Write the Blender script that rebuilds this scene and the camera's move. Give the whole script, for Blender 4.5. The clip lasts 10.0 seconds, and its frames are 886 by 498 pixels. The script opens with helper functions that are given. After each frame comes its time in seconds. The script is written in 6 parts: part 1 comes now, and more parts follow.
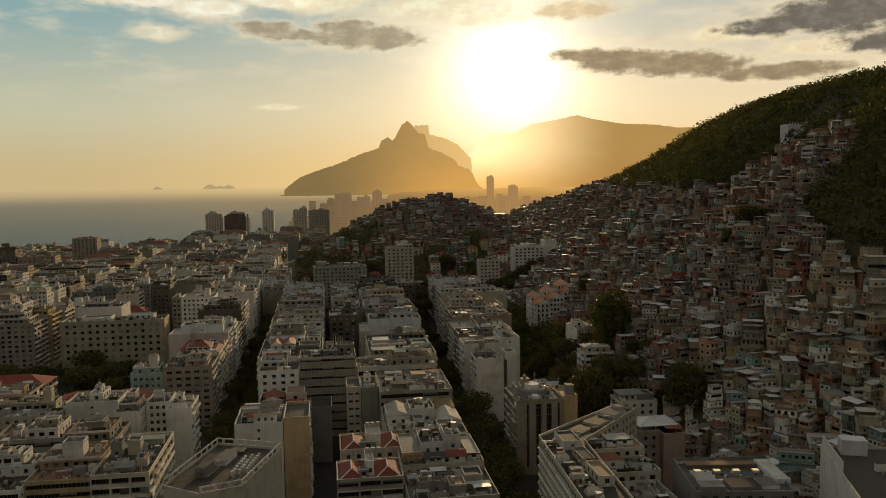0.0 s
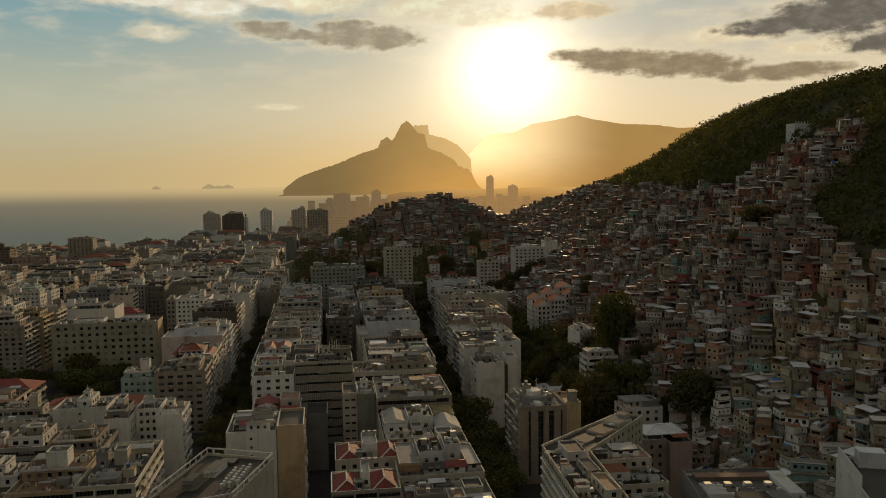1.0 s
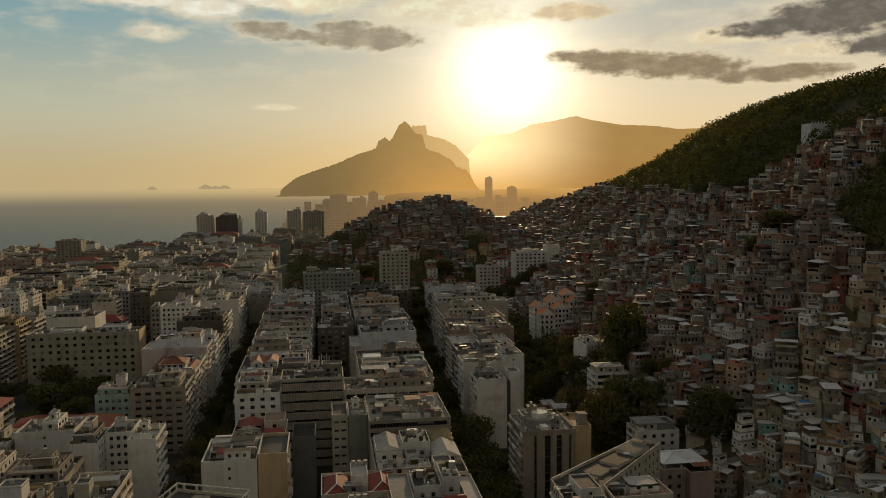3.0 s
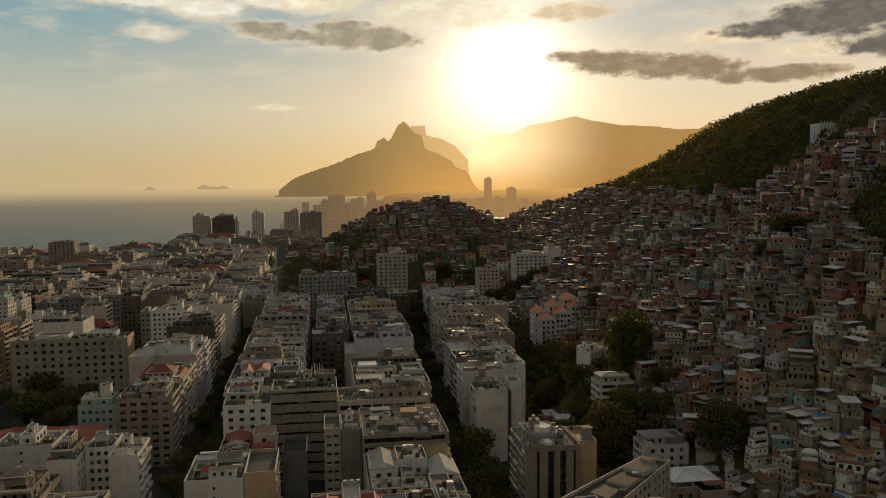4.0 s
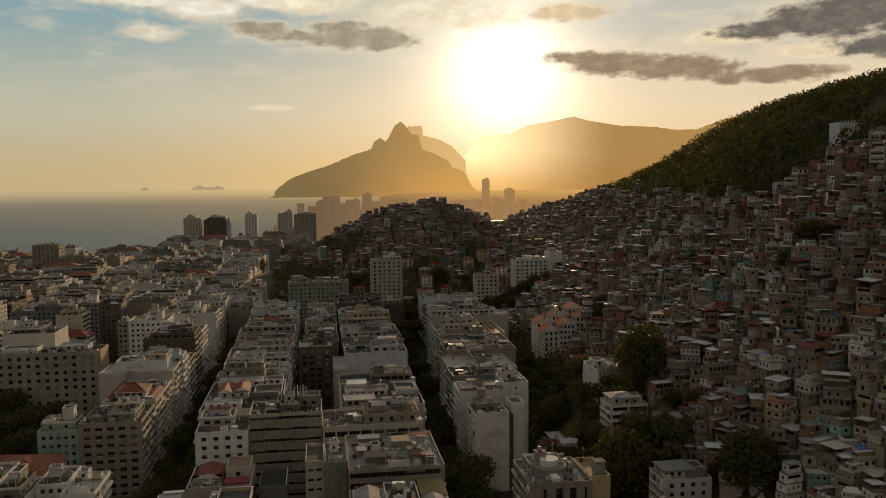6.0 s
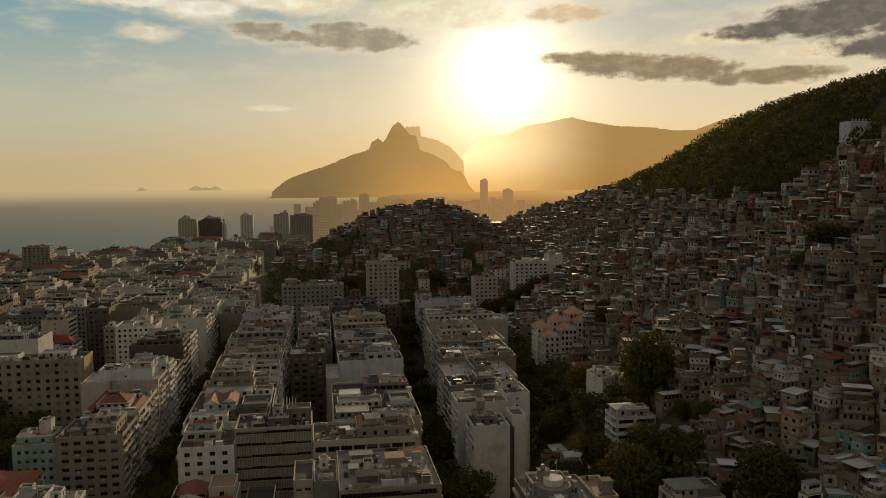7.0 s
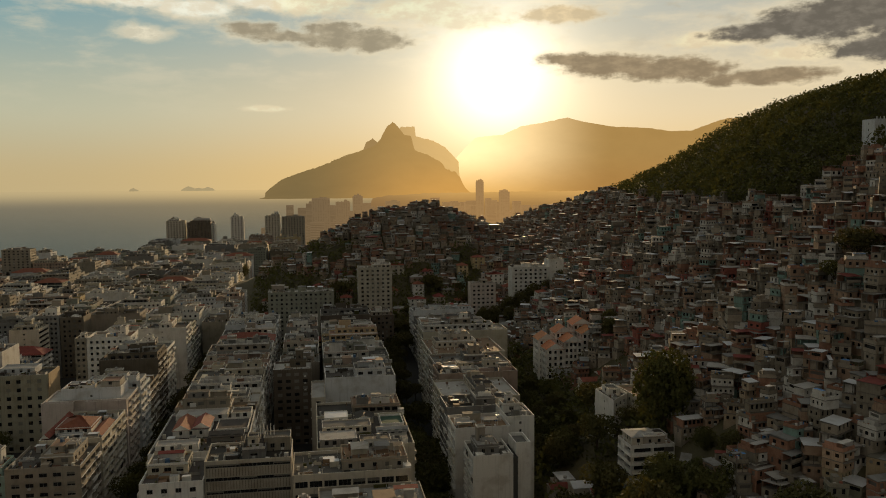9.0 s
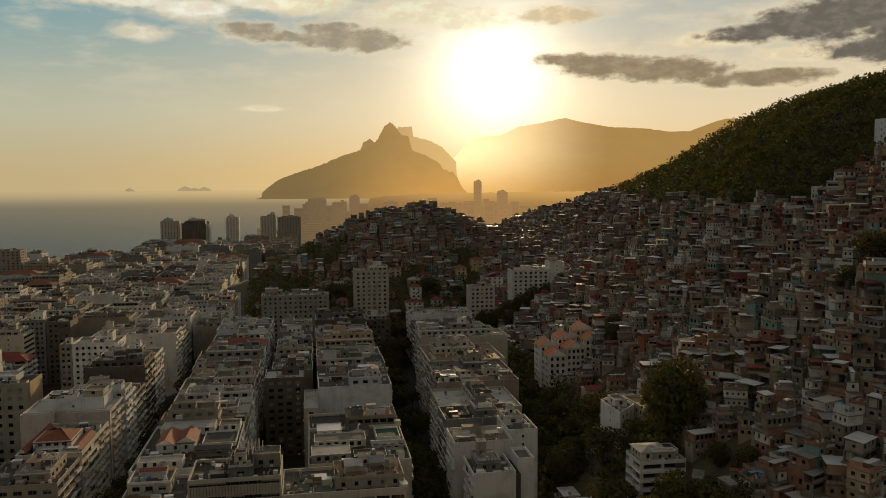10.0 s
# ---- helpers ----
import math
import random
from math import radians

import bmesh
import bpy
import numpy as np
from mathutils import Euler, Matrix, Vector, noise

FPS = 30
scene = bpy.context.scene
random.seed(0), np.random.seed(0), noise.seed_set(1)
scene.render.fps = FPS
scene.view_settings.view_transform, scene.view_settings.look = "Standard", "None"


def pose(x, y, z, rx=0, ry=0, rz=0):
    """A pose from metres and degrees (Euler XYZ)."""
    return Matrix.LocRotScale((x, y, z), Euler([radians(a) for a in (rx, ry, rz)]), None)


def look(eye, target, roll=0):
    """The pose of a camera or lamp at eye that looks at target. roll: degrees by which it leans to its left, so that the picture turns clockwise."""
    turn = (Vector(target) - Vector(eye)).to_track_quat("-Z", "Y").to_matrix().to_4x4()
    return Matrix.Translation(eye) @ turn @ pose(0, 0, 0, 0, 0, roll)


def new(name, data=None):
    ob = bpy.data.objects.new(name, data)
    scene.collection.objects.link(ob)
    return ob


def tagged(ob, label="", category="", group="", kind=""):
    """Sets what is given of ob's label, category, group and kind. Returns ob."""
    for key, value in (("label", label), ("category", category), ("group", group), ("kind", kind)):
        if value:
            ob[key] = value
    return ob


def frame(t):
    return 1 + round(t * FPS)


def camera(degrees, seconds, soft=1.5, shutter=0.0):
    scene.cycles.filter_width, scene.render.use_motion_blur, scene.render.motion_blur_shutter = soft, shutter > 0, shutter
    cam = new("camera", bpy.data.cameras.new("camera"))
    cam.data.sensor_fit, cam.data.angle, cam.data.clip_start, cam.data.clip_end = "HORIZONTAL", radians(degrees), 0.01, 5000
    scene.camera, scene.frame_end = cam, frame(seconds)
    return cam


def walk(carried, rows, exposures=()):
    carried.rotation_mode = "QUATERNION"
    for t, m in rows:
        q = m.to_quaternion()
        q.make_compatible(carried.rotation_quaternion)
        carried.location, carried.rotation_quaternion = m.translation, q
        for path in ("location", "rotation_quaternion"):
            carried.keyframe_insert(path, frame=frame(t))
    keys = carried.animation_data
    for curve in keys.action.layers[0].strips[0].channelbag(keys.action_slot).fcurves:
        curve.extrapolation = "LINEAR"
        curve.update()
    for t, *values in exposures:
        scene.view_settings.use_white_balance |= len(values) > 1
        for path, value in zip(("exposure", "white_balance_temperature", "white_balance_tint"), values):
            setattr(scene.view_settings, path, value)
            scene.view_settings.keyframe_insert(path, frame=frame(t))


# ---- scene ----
import collections
# ---- camera and its flight ----
cam = camera(58.0, 10.0, soft=1.0)
ROWS = [
    (0.0, 0.00, -0.00, 122.00, -8.300, -4.870, 0.776),
    (0.5, 0.71, 4.83, 121.73, -8.318, -4.867, 0.737),
    (1.0, 1.51, 10.29, 121.84, -8.337, -4.863, 0.691),
    (1.5, 2.30, 16.29, 122.05, -8.363, -4.860, 0.648),
    (2.0, 3.29, 22.87, 122.32, -8.400, -4.851, 0.614),
    (2.5, 4.21, 29.79, 122.56, -8.441, -4.834, 0.591),
    (4.0, 7.89, 51.57, 123.46, -8.547, -4.798, 0.541),
    (4.5, 9.26, 59.13, 123.77, -8.580, -4.799, 0.531),
    (5.0, 10.58, 66.66, 124.08, -8.623, -4.800, 0.520),
    (5.5, 11.80, 74.15, 124.38, -8.678, -4.789, 0.511),
    (7.0, 15.78, 97.58, 124.62, -8.888, -4.724, 0.476),
    (7.5, 17.05, 105.31, 124.69, -8.969, -4.712, 0.466),
    (8.0, 18.20, 113.09, 124.86, -9.057, -4.705, 0.456),
    (8.5, 19.27, 120.82, 125.01, -9.155, -4.698, 0.440),
    (9.0, 20.27, 128.52, 125.09, -9.254, -4.686, 0.412),
    (9.5, 21.13, 135.81, 125.24, -9.349, -4.674, 0.379),
    (10.0, 22.15, 143.30, 125.36, -9.443, -4.664, 0.342),
]
EXPOSURES = [(0.0, 0.03, 7000, 8), (0.5, -0.05, 6950, 8), (1.0, -0.13, 6850, 9), (2.5, -0.13, 6800, 9), (4.0, -0.03, 6750, 12), (4.5, 0.03, 6700, 14), (5.5, -0.03, 6750, 14), (7.0, -0.11, 6900, 11), (8.0, -0.01, 7050, 11), (9.0, -0.09, 6900, 8), (9.5, 0.03, 6800, 10), (10.0, -0.10, 6850, 9)]
SKY_GAIN, SUN_POWER, BACK_SKY, ZENITH = 0.04, 2.9, (0.170, 0.170, 0.158), (0.21, 0.253, 0.296)
walk(cam, [(t, pose(x, y, z, 90 + pitch, roll, yaw)) for t, x, y, z, yaw, pitch, roll in ROWS], EXPOSURES)

# ---- sky and sun ----
SUN_AZ, SUN_EL = 13.2, 7.6
SUN_DIR = Vector((math.sin(radians(SUN_AZ)) * math.cos(radians(SUN_EL)), math.cos(radians(SUN_AZ)) * math.cos(radians(SUN_EL)), math.sin(radians(SUN_EL))))


class Nodes:
    """Short hand for building a node tree."""

    def __init__(self, tree, fresh=True):
        self.tree = tree
        if fresh:
            tree.nodes.clear()

    def add(self, kind, **inputs):
        node = self.tree.nodes.new(kind)
        for key, value in inputs.items():
            self.set(node, key, value)
        return node

    def set(self, node, key, value):
        sock = node.inputs[int(key[1:])] if key[0] == "i" and key[1:].isdigit() else node.inputs[key.replace("_", " ")]
        if isinstance(value, bpy.types.NodeSocket):
            self.tree.links.new(value, sock)
        else:
            sock.default_value = value

    def math(self, op, a, b=0.0, c=0.0, clamp=False):
        node = self.tree.nodes.new("ShaderNodeMath")
        node.operation, node.use_clamp = op, clamp
        for n, v in enumerate((a, b, c)):
            self.set(node, "i%d" % n, v)
        return node.outputs[0]

    def mix(self, fac, a, b, blend="MIX"):
        node = self.tree.nodes.new("ShaderNodeMix")
        node.data_type, node.blend_type = "RGBA", blend
        for key, v in ((0, fac), (6, a), (7, b)):
            if isinstance(v, bpy.types.NodeSocket):
                self.tree.links.new(v, node.inputs[key])
            else:
                node.inputs[key].default_value = v if key == 0 else (*v, 1.0)
        return node.outputs[2]

    def span(self, value, a, b, lo=0.0, hi=1.0):
        node = self.tree.nodes.new("ShaderNodeMapRange")
        node.interpolation_type = "SMOOTHSTEP"
        for n, v in enumerate((value, a, b, lo, hi)):
            self.set(node, "i%d" % n, v)
        return node.outputs[0]

    def noise(self, vector, scale, detail=4.0, rough=0.55, stretch=(1, 1, 1)):
        m = self.add("ShaderNodeMapping", Vector=vector, Scale=stretch)
        return self.add("ShaderNodeTexNoise", Vector=m.outputs[0], Scale=scale, Detail=detail, Roughness=rough).outputs[0]


world = bpy.data.worlds.new("sky")
scene.world = world
world.use_nodes = True
nt = Nodes(world.node_tree)
sky = nt.add("ShaderNodeTexSky")
sky.sky_type, sky.sun_disc = "NISHITA", False
sky.sun_elevation, sky.sun_rotation = radians(SUN_EL), radians(SUN_AZ)
sky.altitude, sky.air_density, sky.dust_density, sky.ozone_density = 120, 1.0, 1.6, 1.5
coord = nt.add("ShaderNodeTexCoord").outputs["Generated"]
sep = nt.add("ShaderNodeSeparateXYZ", Vector=coord)
DEG = 180 / math.pi
az = nt.math("MULTIPLY", nt.math("ARCTAN2", sep.outputs[0], sep.outputs[1]), DEG)
el = nt.math("MULTIPLY", nt.math("ARCSINE", sep.outputs[2]), DEG)
dot = nt.add("ShaderNodeVectorMath", i0=coord, i1=SUN_DIR)
dot.operation = "DOT_PRODUCT"
near = nt.math("MAXIMUM", dot.outputs["Value"], 0.0)
# light scattered by the hazy air round the sun
def aureole(power, strength):
    return nt.math("MULTIPLY", nt.math("POWER", near, power), strength)
flat = nt.add("ShaderNodeCombineXYZ", X=nt.math("MULTIPLY", az, 0.1), Y=nt.math("MULTIPLY", el, 0.1))
wisp = nt.noise(flat.outputs[0], 1.5, 7.0, 0.60, (1.0, 3.4, 1.0))
puff = nt.noise(flat.outputs[0], 3.2, 7.0, 0.58, (1.0, 2.2, 1.0))
fluff = nt.noise(flat.outputs[0], 8.0, 9.0, 0.62, (1.0, 1.9, 1.0))
# the open sky away from the sun
base = nt.mix(1.0, sky.outputs[0], (SKY_GAIN,) * 3, "MULTIPLY")
base = nt.mix(0.7, base, BACK_SKY)
# the hazy sky on the sun's side: yellow at the horizon, pale above, blue-green at the top
across = nt.span(az, -20.0, 14.0)
front = nt.mix(across, (0.57, 0.45, 0.25), (0.92, 0.62, 0.26))
front = nt.mix(nt.span(el, 0.2, 5.5), front, nt.mix(across, (0.53, 0.53, 0.40), (0.84, 0.69, 0.46)))
front = nt.mix(nt.span(el, 4.0, 12.5), front, nt.mix(across, (0.22, 0.38, 0.43), (0.50, 0.52, 0.48)))
front = nt.mix(nt.span(el, 14.0, 60.0), front, ZENITH)
base = nt.mix(nt.span(near, 0.15, 0.86), base, front)
# thin bright high cloud
veil = nt.math("MULTIPLY", nt.span(wisp, 0.45, 0.68), nt.span(el, 3.0, 11.0))
base = nt.mix(nt.math("MULTIPLY", veil, 0.55), base, (0.80, 0.70, 0.52))
grey = nt.math("MULTIPLY", nt.span(puff, 0.54, 0.70), nt.math("MULTIPLY", nt.span(el, 7.5, 12.0), nt.span(az, -14.0, 4.0)))
base = nt.mix(nt.math("MULTIPLY", grey, 0.55), base, (0.50, 0.43, 0.31))
for power, strength, colour in ((70.0, 0.17, (1.0, 0.76, 0.42)), (190.0, 0.46, (1.0, 0.86, 0.60)), (520.0, 0.9, (1.0, 0.94, 0.82))):
    glow = nt.add("ShaderNodeVectorMath", i0=colour)
    glow.operation = "SCALE"
    nt.set(glow, "Scale", aureole(power, strength))
    base = nt.mix(1.0, base, glow.outputs[0], "ADD")
# single clouds: lobes (azimuth, elevation, half width, half height), density, shade
CLOUDS = [(((-11.8, 12.05, 3.0, 0.6), (-7.3, 11.7, 2.6, 0.6), (-3.0, 12.3, 2.6, 0.5)), 0.8, (0.86, 0.78, 0.62)),
          (((-10.9, 10.0, 1.6, 0.5),), 0.7, (0.70, 0.64, 0.50)),
          (((-3.2, 5.25, 1.6, 0.2),), 0.5, (0.86, 0.74, 0.52)),
          (((0.5, 12.3, 3.0, 0.8), (7.5, 12.0, 4.0, 0.8), (11.0, 11.2, 3.0, 0.6)), 0.6, (0.84, 0.72, 0.50)),
          (((28.0, 9.4, 3.6, 0.5), (33.0, 8.2, 2.4, 0.5)), 0.6, (0.80, 0.64, 0.42)),
          (((-4.0, 10.6, 1.9, 0.42), (-1.6, 10.1, 2.6, 0.42), (2.6, 10.0, 3.9, 0.75), (1.4, 10.7, 1.9, 0.55), (5.0, 9.75, 2.2, 0.45)), 0.92, (0.33, 0.285, 0.205)),
          (((17.7, 11.5, 3.0, 0.6),), 0.7, (0.62, 0.47, 0.27)),
          (((18.0, 8.45, 2.0, 0.5), (21.2, 8.0, 3.8, 0.85), (25.6, 7.6, 4.0, 0.8), (31.0, 6.85, 4.6, 0.55)), 0.95, (0.27, 0.205, 0.13)),
          (((30.6, 9.75, 3.0, 0.65), (33.6, 10.0, 3.8, 1.1), (37.0, 10.2, 4.6, 1.8), (37.6, 8.3, 3.0, 0.9), (41.5, 10.0, 6.0, 3.0)), 1.0, (0.155, 0.138, 0.115))]
for lobes, density, shade in CLOUDS:
    dist = None
    for a, e, ra, re in lobes:
        dx = nt.math("DIVIDE", nt.math("SUBTRACT", az, a), ra)
        dy = nt.math("DIVIDE", nt.math("SUBTRACT", el, e), re)
        d = nt.math("SQRT", nt.math("ADD", nt.math("MULTIPLY", dx, dx), nt.math("MULTIPLY", dy, dy)))
        dist = d if dist is None else nt.math("SMOOTH_MIN", dist, d, 0.5)
    ragged = nt.math("ADD", dist, nt.math("ADD", nt.math("MULTIPLY", nt.math("SUBTRACT", puff, 0.5), 1.5), nt.math("MULTIPLY", nt.math("SUBTRACT", fluff, 0.5), 1.3)))
    tone = nt.mix(nt.span(fluff, 0.4, 0.66), shade, tuple(min(1.0, 1.4 * v) for v in shade))
    base = nt.mix(nt.math("MULTIPLY", nt.span(ragged, 1.6, 0.95), 0.42 * density), base, (0.92, 0.78, 0.54))
    base = nt.mix(nt.math("MULTIPLY", nt.span(ragged, 1.2, 0.62), density), base, tone)
back = nt.add("ShaderNodeBackground", Color=base, Strength=1.0)
nt.set(nt.add("ShaderNodeOutputWorld"), "Surface", back.outputs[0])

sun = new("sun", bpy.data.lights.new("sun", "SUN"))
sun.data.energy, sun.data.angle, sun.data.color = SUN_POWER, radians(0.9), (1.0, 0.70, 0.38)
sun.matrix_world = look(SUN_DIR * 1000, (0, 0, 0))

# ---- materials ----
MATS = {}


def material(name, colour, rough=0.8, metal=0.0, grain=3.0, vary=0.25, stain=0.35, streak=False, bump=0.15, jitter=0.0, spec=0.3, dirt=(0.25, 0.22, 0.18)):
    """A weathered surface: fine grain, larger stains, and rain streaks where asked. jitter: how far objects differ from one another."""
    m = bpy.data.materials.new(name)
    m.use_nodes = True
    n = Nodes(m.node_tree)
    pos = n.add("ShaderNodeNewGeometry").outputs["Position"]
    fine = n.noise(pos, grain, 5.0, 0.6)
    big = n.noise(pos, grain * 0.09, 4.0, 0.6)
    c = n.mix(fine, tuple(v * (1 - vary) for v in colour), tuple(min(1, v * (1 + vary * 0.8)) for v in colour))
    c = n.mix(n.math("MULTIPLY", n.span(big, 0.46, 0.72), stain), c, tuple(v * d * 2 for v, d in zip(colour, dirt)))
    if streak:
        run = n.noise(pos, 1.0, 4.0, 0.65, (1.4, 1.4, 0.06))
        c = n.mix(n.math("MULTIPLY", n.span(run, 0.5, 0.75), 0.5), c, tuple(v * 0.42 for v in colour))
    if jitter:
        rnd = n.add("ShaderNodeObjectInfo").outputs["Random"]
        hsv = n.add("ShaderNodeHueSaturation", Color=c, Hue=n.span(rnd, 0.0, 1.0, 0.5 - 0.03 * jitter, 0.5 + 0.03 * jitter), Value=n.span(n.math("FRACT", n.math("MULTIPLY", rnd, 7.31)), 0.0, 1.0, 1 - 0.45 * jitter, 1 + 0.25 * jitter))
        c = hsv.outputs[0]
    b = n.add("ShaderNodeBsdfPrincipled", Base_Color=c, Roughness=rough, Metallic=metal)
    b.inputs["Specular IOR Level"].default_value = spec
    if bump:
        n.set(b, "Normal", n.add("ShaderNodeBump", Strength=bump, Distance=0.1, Height=fine).outputs[0])
    n.set(n.add("ShaderNodeOutputMaterial"), "Surface", b.outputs[0])
    MATS[name] = m
    return m


WALLS = {"white": (0.72, 0.705, 0.67), "cream": (0.54, 0.495, 0.41), "grey": (0.24, 0.235, 0.225), "beige": (0.35, 0.31, 0.255), "ochre": (0.52, 0.41, 0.25), "rose": (0.40, 0.305, 0.255),
         "sage": (0.30, 0.31, 0.26), "brown": (0.155, 0.128, 0.10), "slate": (0.10, 0.10, 0.10), "mint": (0.34, 0.47, 0.43), "pale": (0.62, 0.64, 0.66), "khaki": (0.43, 0.41, 0.31), "blush": (0.56, 0.49, 0.45)}
for key, rgb in WALLS.items():
    material("plaster_" + key, rgb, 0.85, grain=2.0, vary=0.14, stain=0.5, streak=True, jitter=0.35)
for key, rgb in {"brick": (0.44, 0.27, 0.17), "clay": (0.50, 0.375, 0.255), "render": (0.48, 0.43, 0.335), "limewash": (0.80, 0.78, 0.72), "teal": (0.30, 0.46, 0.43), "sand": (0.56, 0.47, 0.33), "redpaint": (0.42, 0.18, 0.12), "ash": (0.34, 0.31, 0.24)}.items():
    material("shack_" + key, rgb, 0.9, grain=5.0, vary=0.3, stain=0.55, streak=True, jitter=0.6, spec=0.12)
material("slab_concrete", (0.25, 0.232, 0.20), 0.88, grain=1.2, vary=0.3, stain=0.7, jitter=0.7, spec=0.08)
material("green_deck", (0.05, 0.095, 0.07), 0.8, grain=1.2, vary=0.3, stain=0.6, spec=0.08)
material("concrete_roof", (0.165, 0.16, 0.15), 0.88, grain=1.2, vary=0.3, stain=0.7, jitter=0.7, spec=0.08)
material("pale_roof", (0.37, 0.365, 0.35), 0.8, grain=1.2, vary=0.25, stain=0.6, jitter=0.7, spec=0.08)
material("dark_roof", (0.09, 0.082, 0.075), 0.75, grain=1.2, vary=0.3, stain=0.6, jitter=0.7, spec=0.08)
material("clay_tiles", (0.25, 0.07, 0.045), 0.8, grain=6.0, vary=0.4, stain=0.6, jitter=0.4)
material("orange_tiles", (0.55, 0.24, 0.12), 0.8, grain=6.0, vary=0.35, stain=0.5, jitter=0.3)
material("sheet_metal", (0.52, 0.51, 0.49), 0.8, 0.0, grain=2.0, vary=0.25, stain=0.5, jitter=0.6, spec=0.06)
material("zinc_sheet", (0.66, 0.68, 0.72), 0.55, 0.0, grain=2.0, vary=0.15, stain=0.4, jitter=0.4, spec=0.2)
material("tarp_blue", (0.06, 0.20, 0.46), 0.6, grain=2.0, vary=0.2, stain=0.2)
material("fibre_cement", (0.31, 0.31, 0.305), 0.8, grain=3.0, vary=0.3, stain=0.6, jitter=0.6, spec=0.1)
material("glass", (0.012, 0.013, 0.014), 0.15, grain=1.0, vary=0.2, stain=0.0, bump=0.0, jitter=0.6, spec=0.5)
material("window_frame", (0.20, 0.195, 0.18), 0.5, grain=4.0, vary=0.1, stain=0.2, bump=0.0)
material("blind", (0.20, 0.19, 0.17), 0.7, grain=3.0, vary=0.15, stain=0.3, jitter=0.8)
material("tank_blue", (0.06, 0.13, 0.24), 0.5, grain=3.0, vary=0.15, stain=0.3)
material("tank_grey", (0.40, 0.39, 0.37), 0.7, grain=3.0, vary=0.2, stain=0.5)
material("ac_metal", (0.60, 0.60, 0.58), 0.55, grain=5.0, vary=0.1, stain=0.4, jitter=0.4)
material("terrace_tiles", (0.27, 0.17, 0.11), 0.8, grain=2.0, vary=0.25, stain=0.5, jitter=0.5)
material("asphalt", (0.04, 0.04, 0.04), 0.9, grain=1.0, vary=0.3, stain=0.5)
material("soil", (0.09, 0.08, 0.045), 0.95, grain=0.25, vary=0.45, stain=0.7, bump=0.4)
material("leaf", (0.098, 0.095, 0.032), 0.75, grain=0.8, vary=0.5, stain=0.5, bump=0.0, jitter=0.6, spec=0.2)
leaf = Nodes(MATS["leaf"].node_tree, False)
blade = next(k for k in leaf.tree.nodes if k.type == "BSDF_PRINCIPLED")
tint = blade.inputs["Base Color"].links[0].from_socket
thin = leaf.add("ShaderNodeBsdfTranslucent", Color=leaf.mix(1.0, tint, (1.35, 1.2, 0.6), "MULTIPLY"))
leaf.set(next(k for k in leaf.tree.nodes if k.type == "OUTPUT_MATERIAL"), "Surface", leaf.add("ShaderNodeMixShader", i0=0.2, i1=blade.outputs[0], i2=thin.outputs[0]).outputs[0])
material("bark", (0.09, 0.065, 0.045), 0.9, grain=4.0, vary=0.3)
material("timber", (0.28, 0.17, 0.09), 0.8, grain=4.0, vary=0.3)
material("glowing_skylight", (0.8, 0.7, 0.5), 0.4, grain=2.0, vary=0.1, stain=0.0, bump=0.0)
# an even warm emission makes the skylight tops glow
lit = next(k for k in MATS["glowing_skylight"].node_tree.nodes if k.type == "BSDF_PRINCIPLED")
lit.inputs["Emission Color"].default_value, lit.inputs["Emission Strength"].default_value = (1.0, 0.72, 0.34, 1.0), 0.55
material("beach", (0.55, 0.47, 0.34), 0.95, grain=0.4, vary=0.15)


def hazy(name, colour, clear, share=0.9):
    """Far city seen through lit air: mostly haze put into the emission colour, warmer towards the sun."""
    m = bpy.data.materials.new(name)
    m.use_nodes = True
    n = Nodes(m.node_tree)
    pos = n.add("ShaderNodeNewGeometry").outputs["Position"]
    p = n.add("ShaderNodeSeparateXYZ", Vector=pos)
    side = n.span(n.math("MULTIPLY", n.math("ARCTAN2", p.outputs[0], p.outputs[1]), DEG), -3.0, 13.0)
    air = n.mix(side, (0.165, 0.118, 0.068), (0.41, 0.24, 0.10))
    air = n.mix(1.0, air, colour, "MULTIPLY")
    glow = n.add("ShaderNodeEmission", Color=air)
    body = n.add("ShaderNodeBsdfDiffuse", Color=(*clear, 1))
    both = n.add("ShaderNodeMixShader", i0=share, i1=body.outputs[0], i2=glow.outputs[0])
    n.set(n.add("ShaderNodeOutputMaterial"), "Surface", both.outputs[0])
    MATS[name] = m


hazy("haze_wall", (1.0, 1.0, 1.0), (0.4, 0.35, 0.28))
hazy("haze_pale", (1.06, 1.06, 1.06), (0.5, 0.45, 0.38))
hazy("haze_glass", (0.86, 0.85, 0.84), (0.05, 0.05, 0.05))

# ---- mesh helpers ----


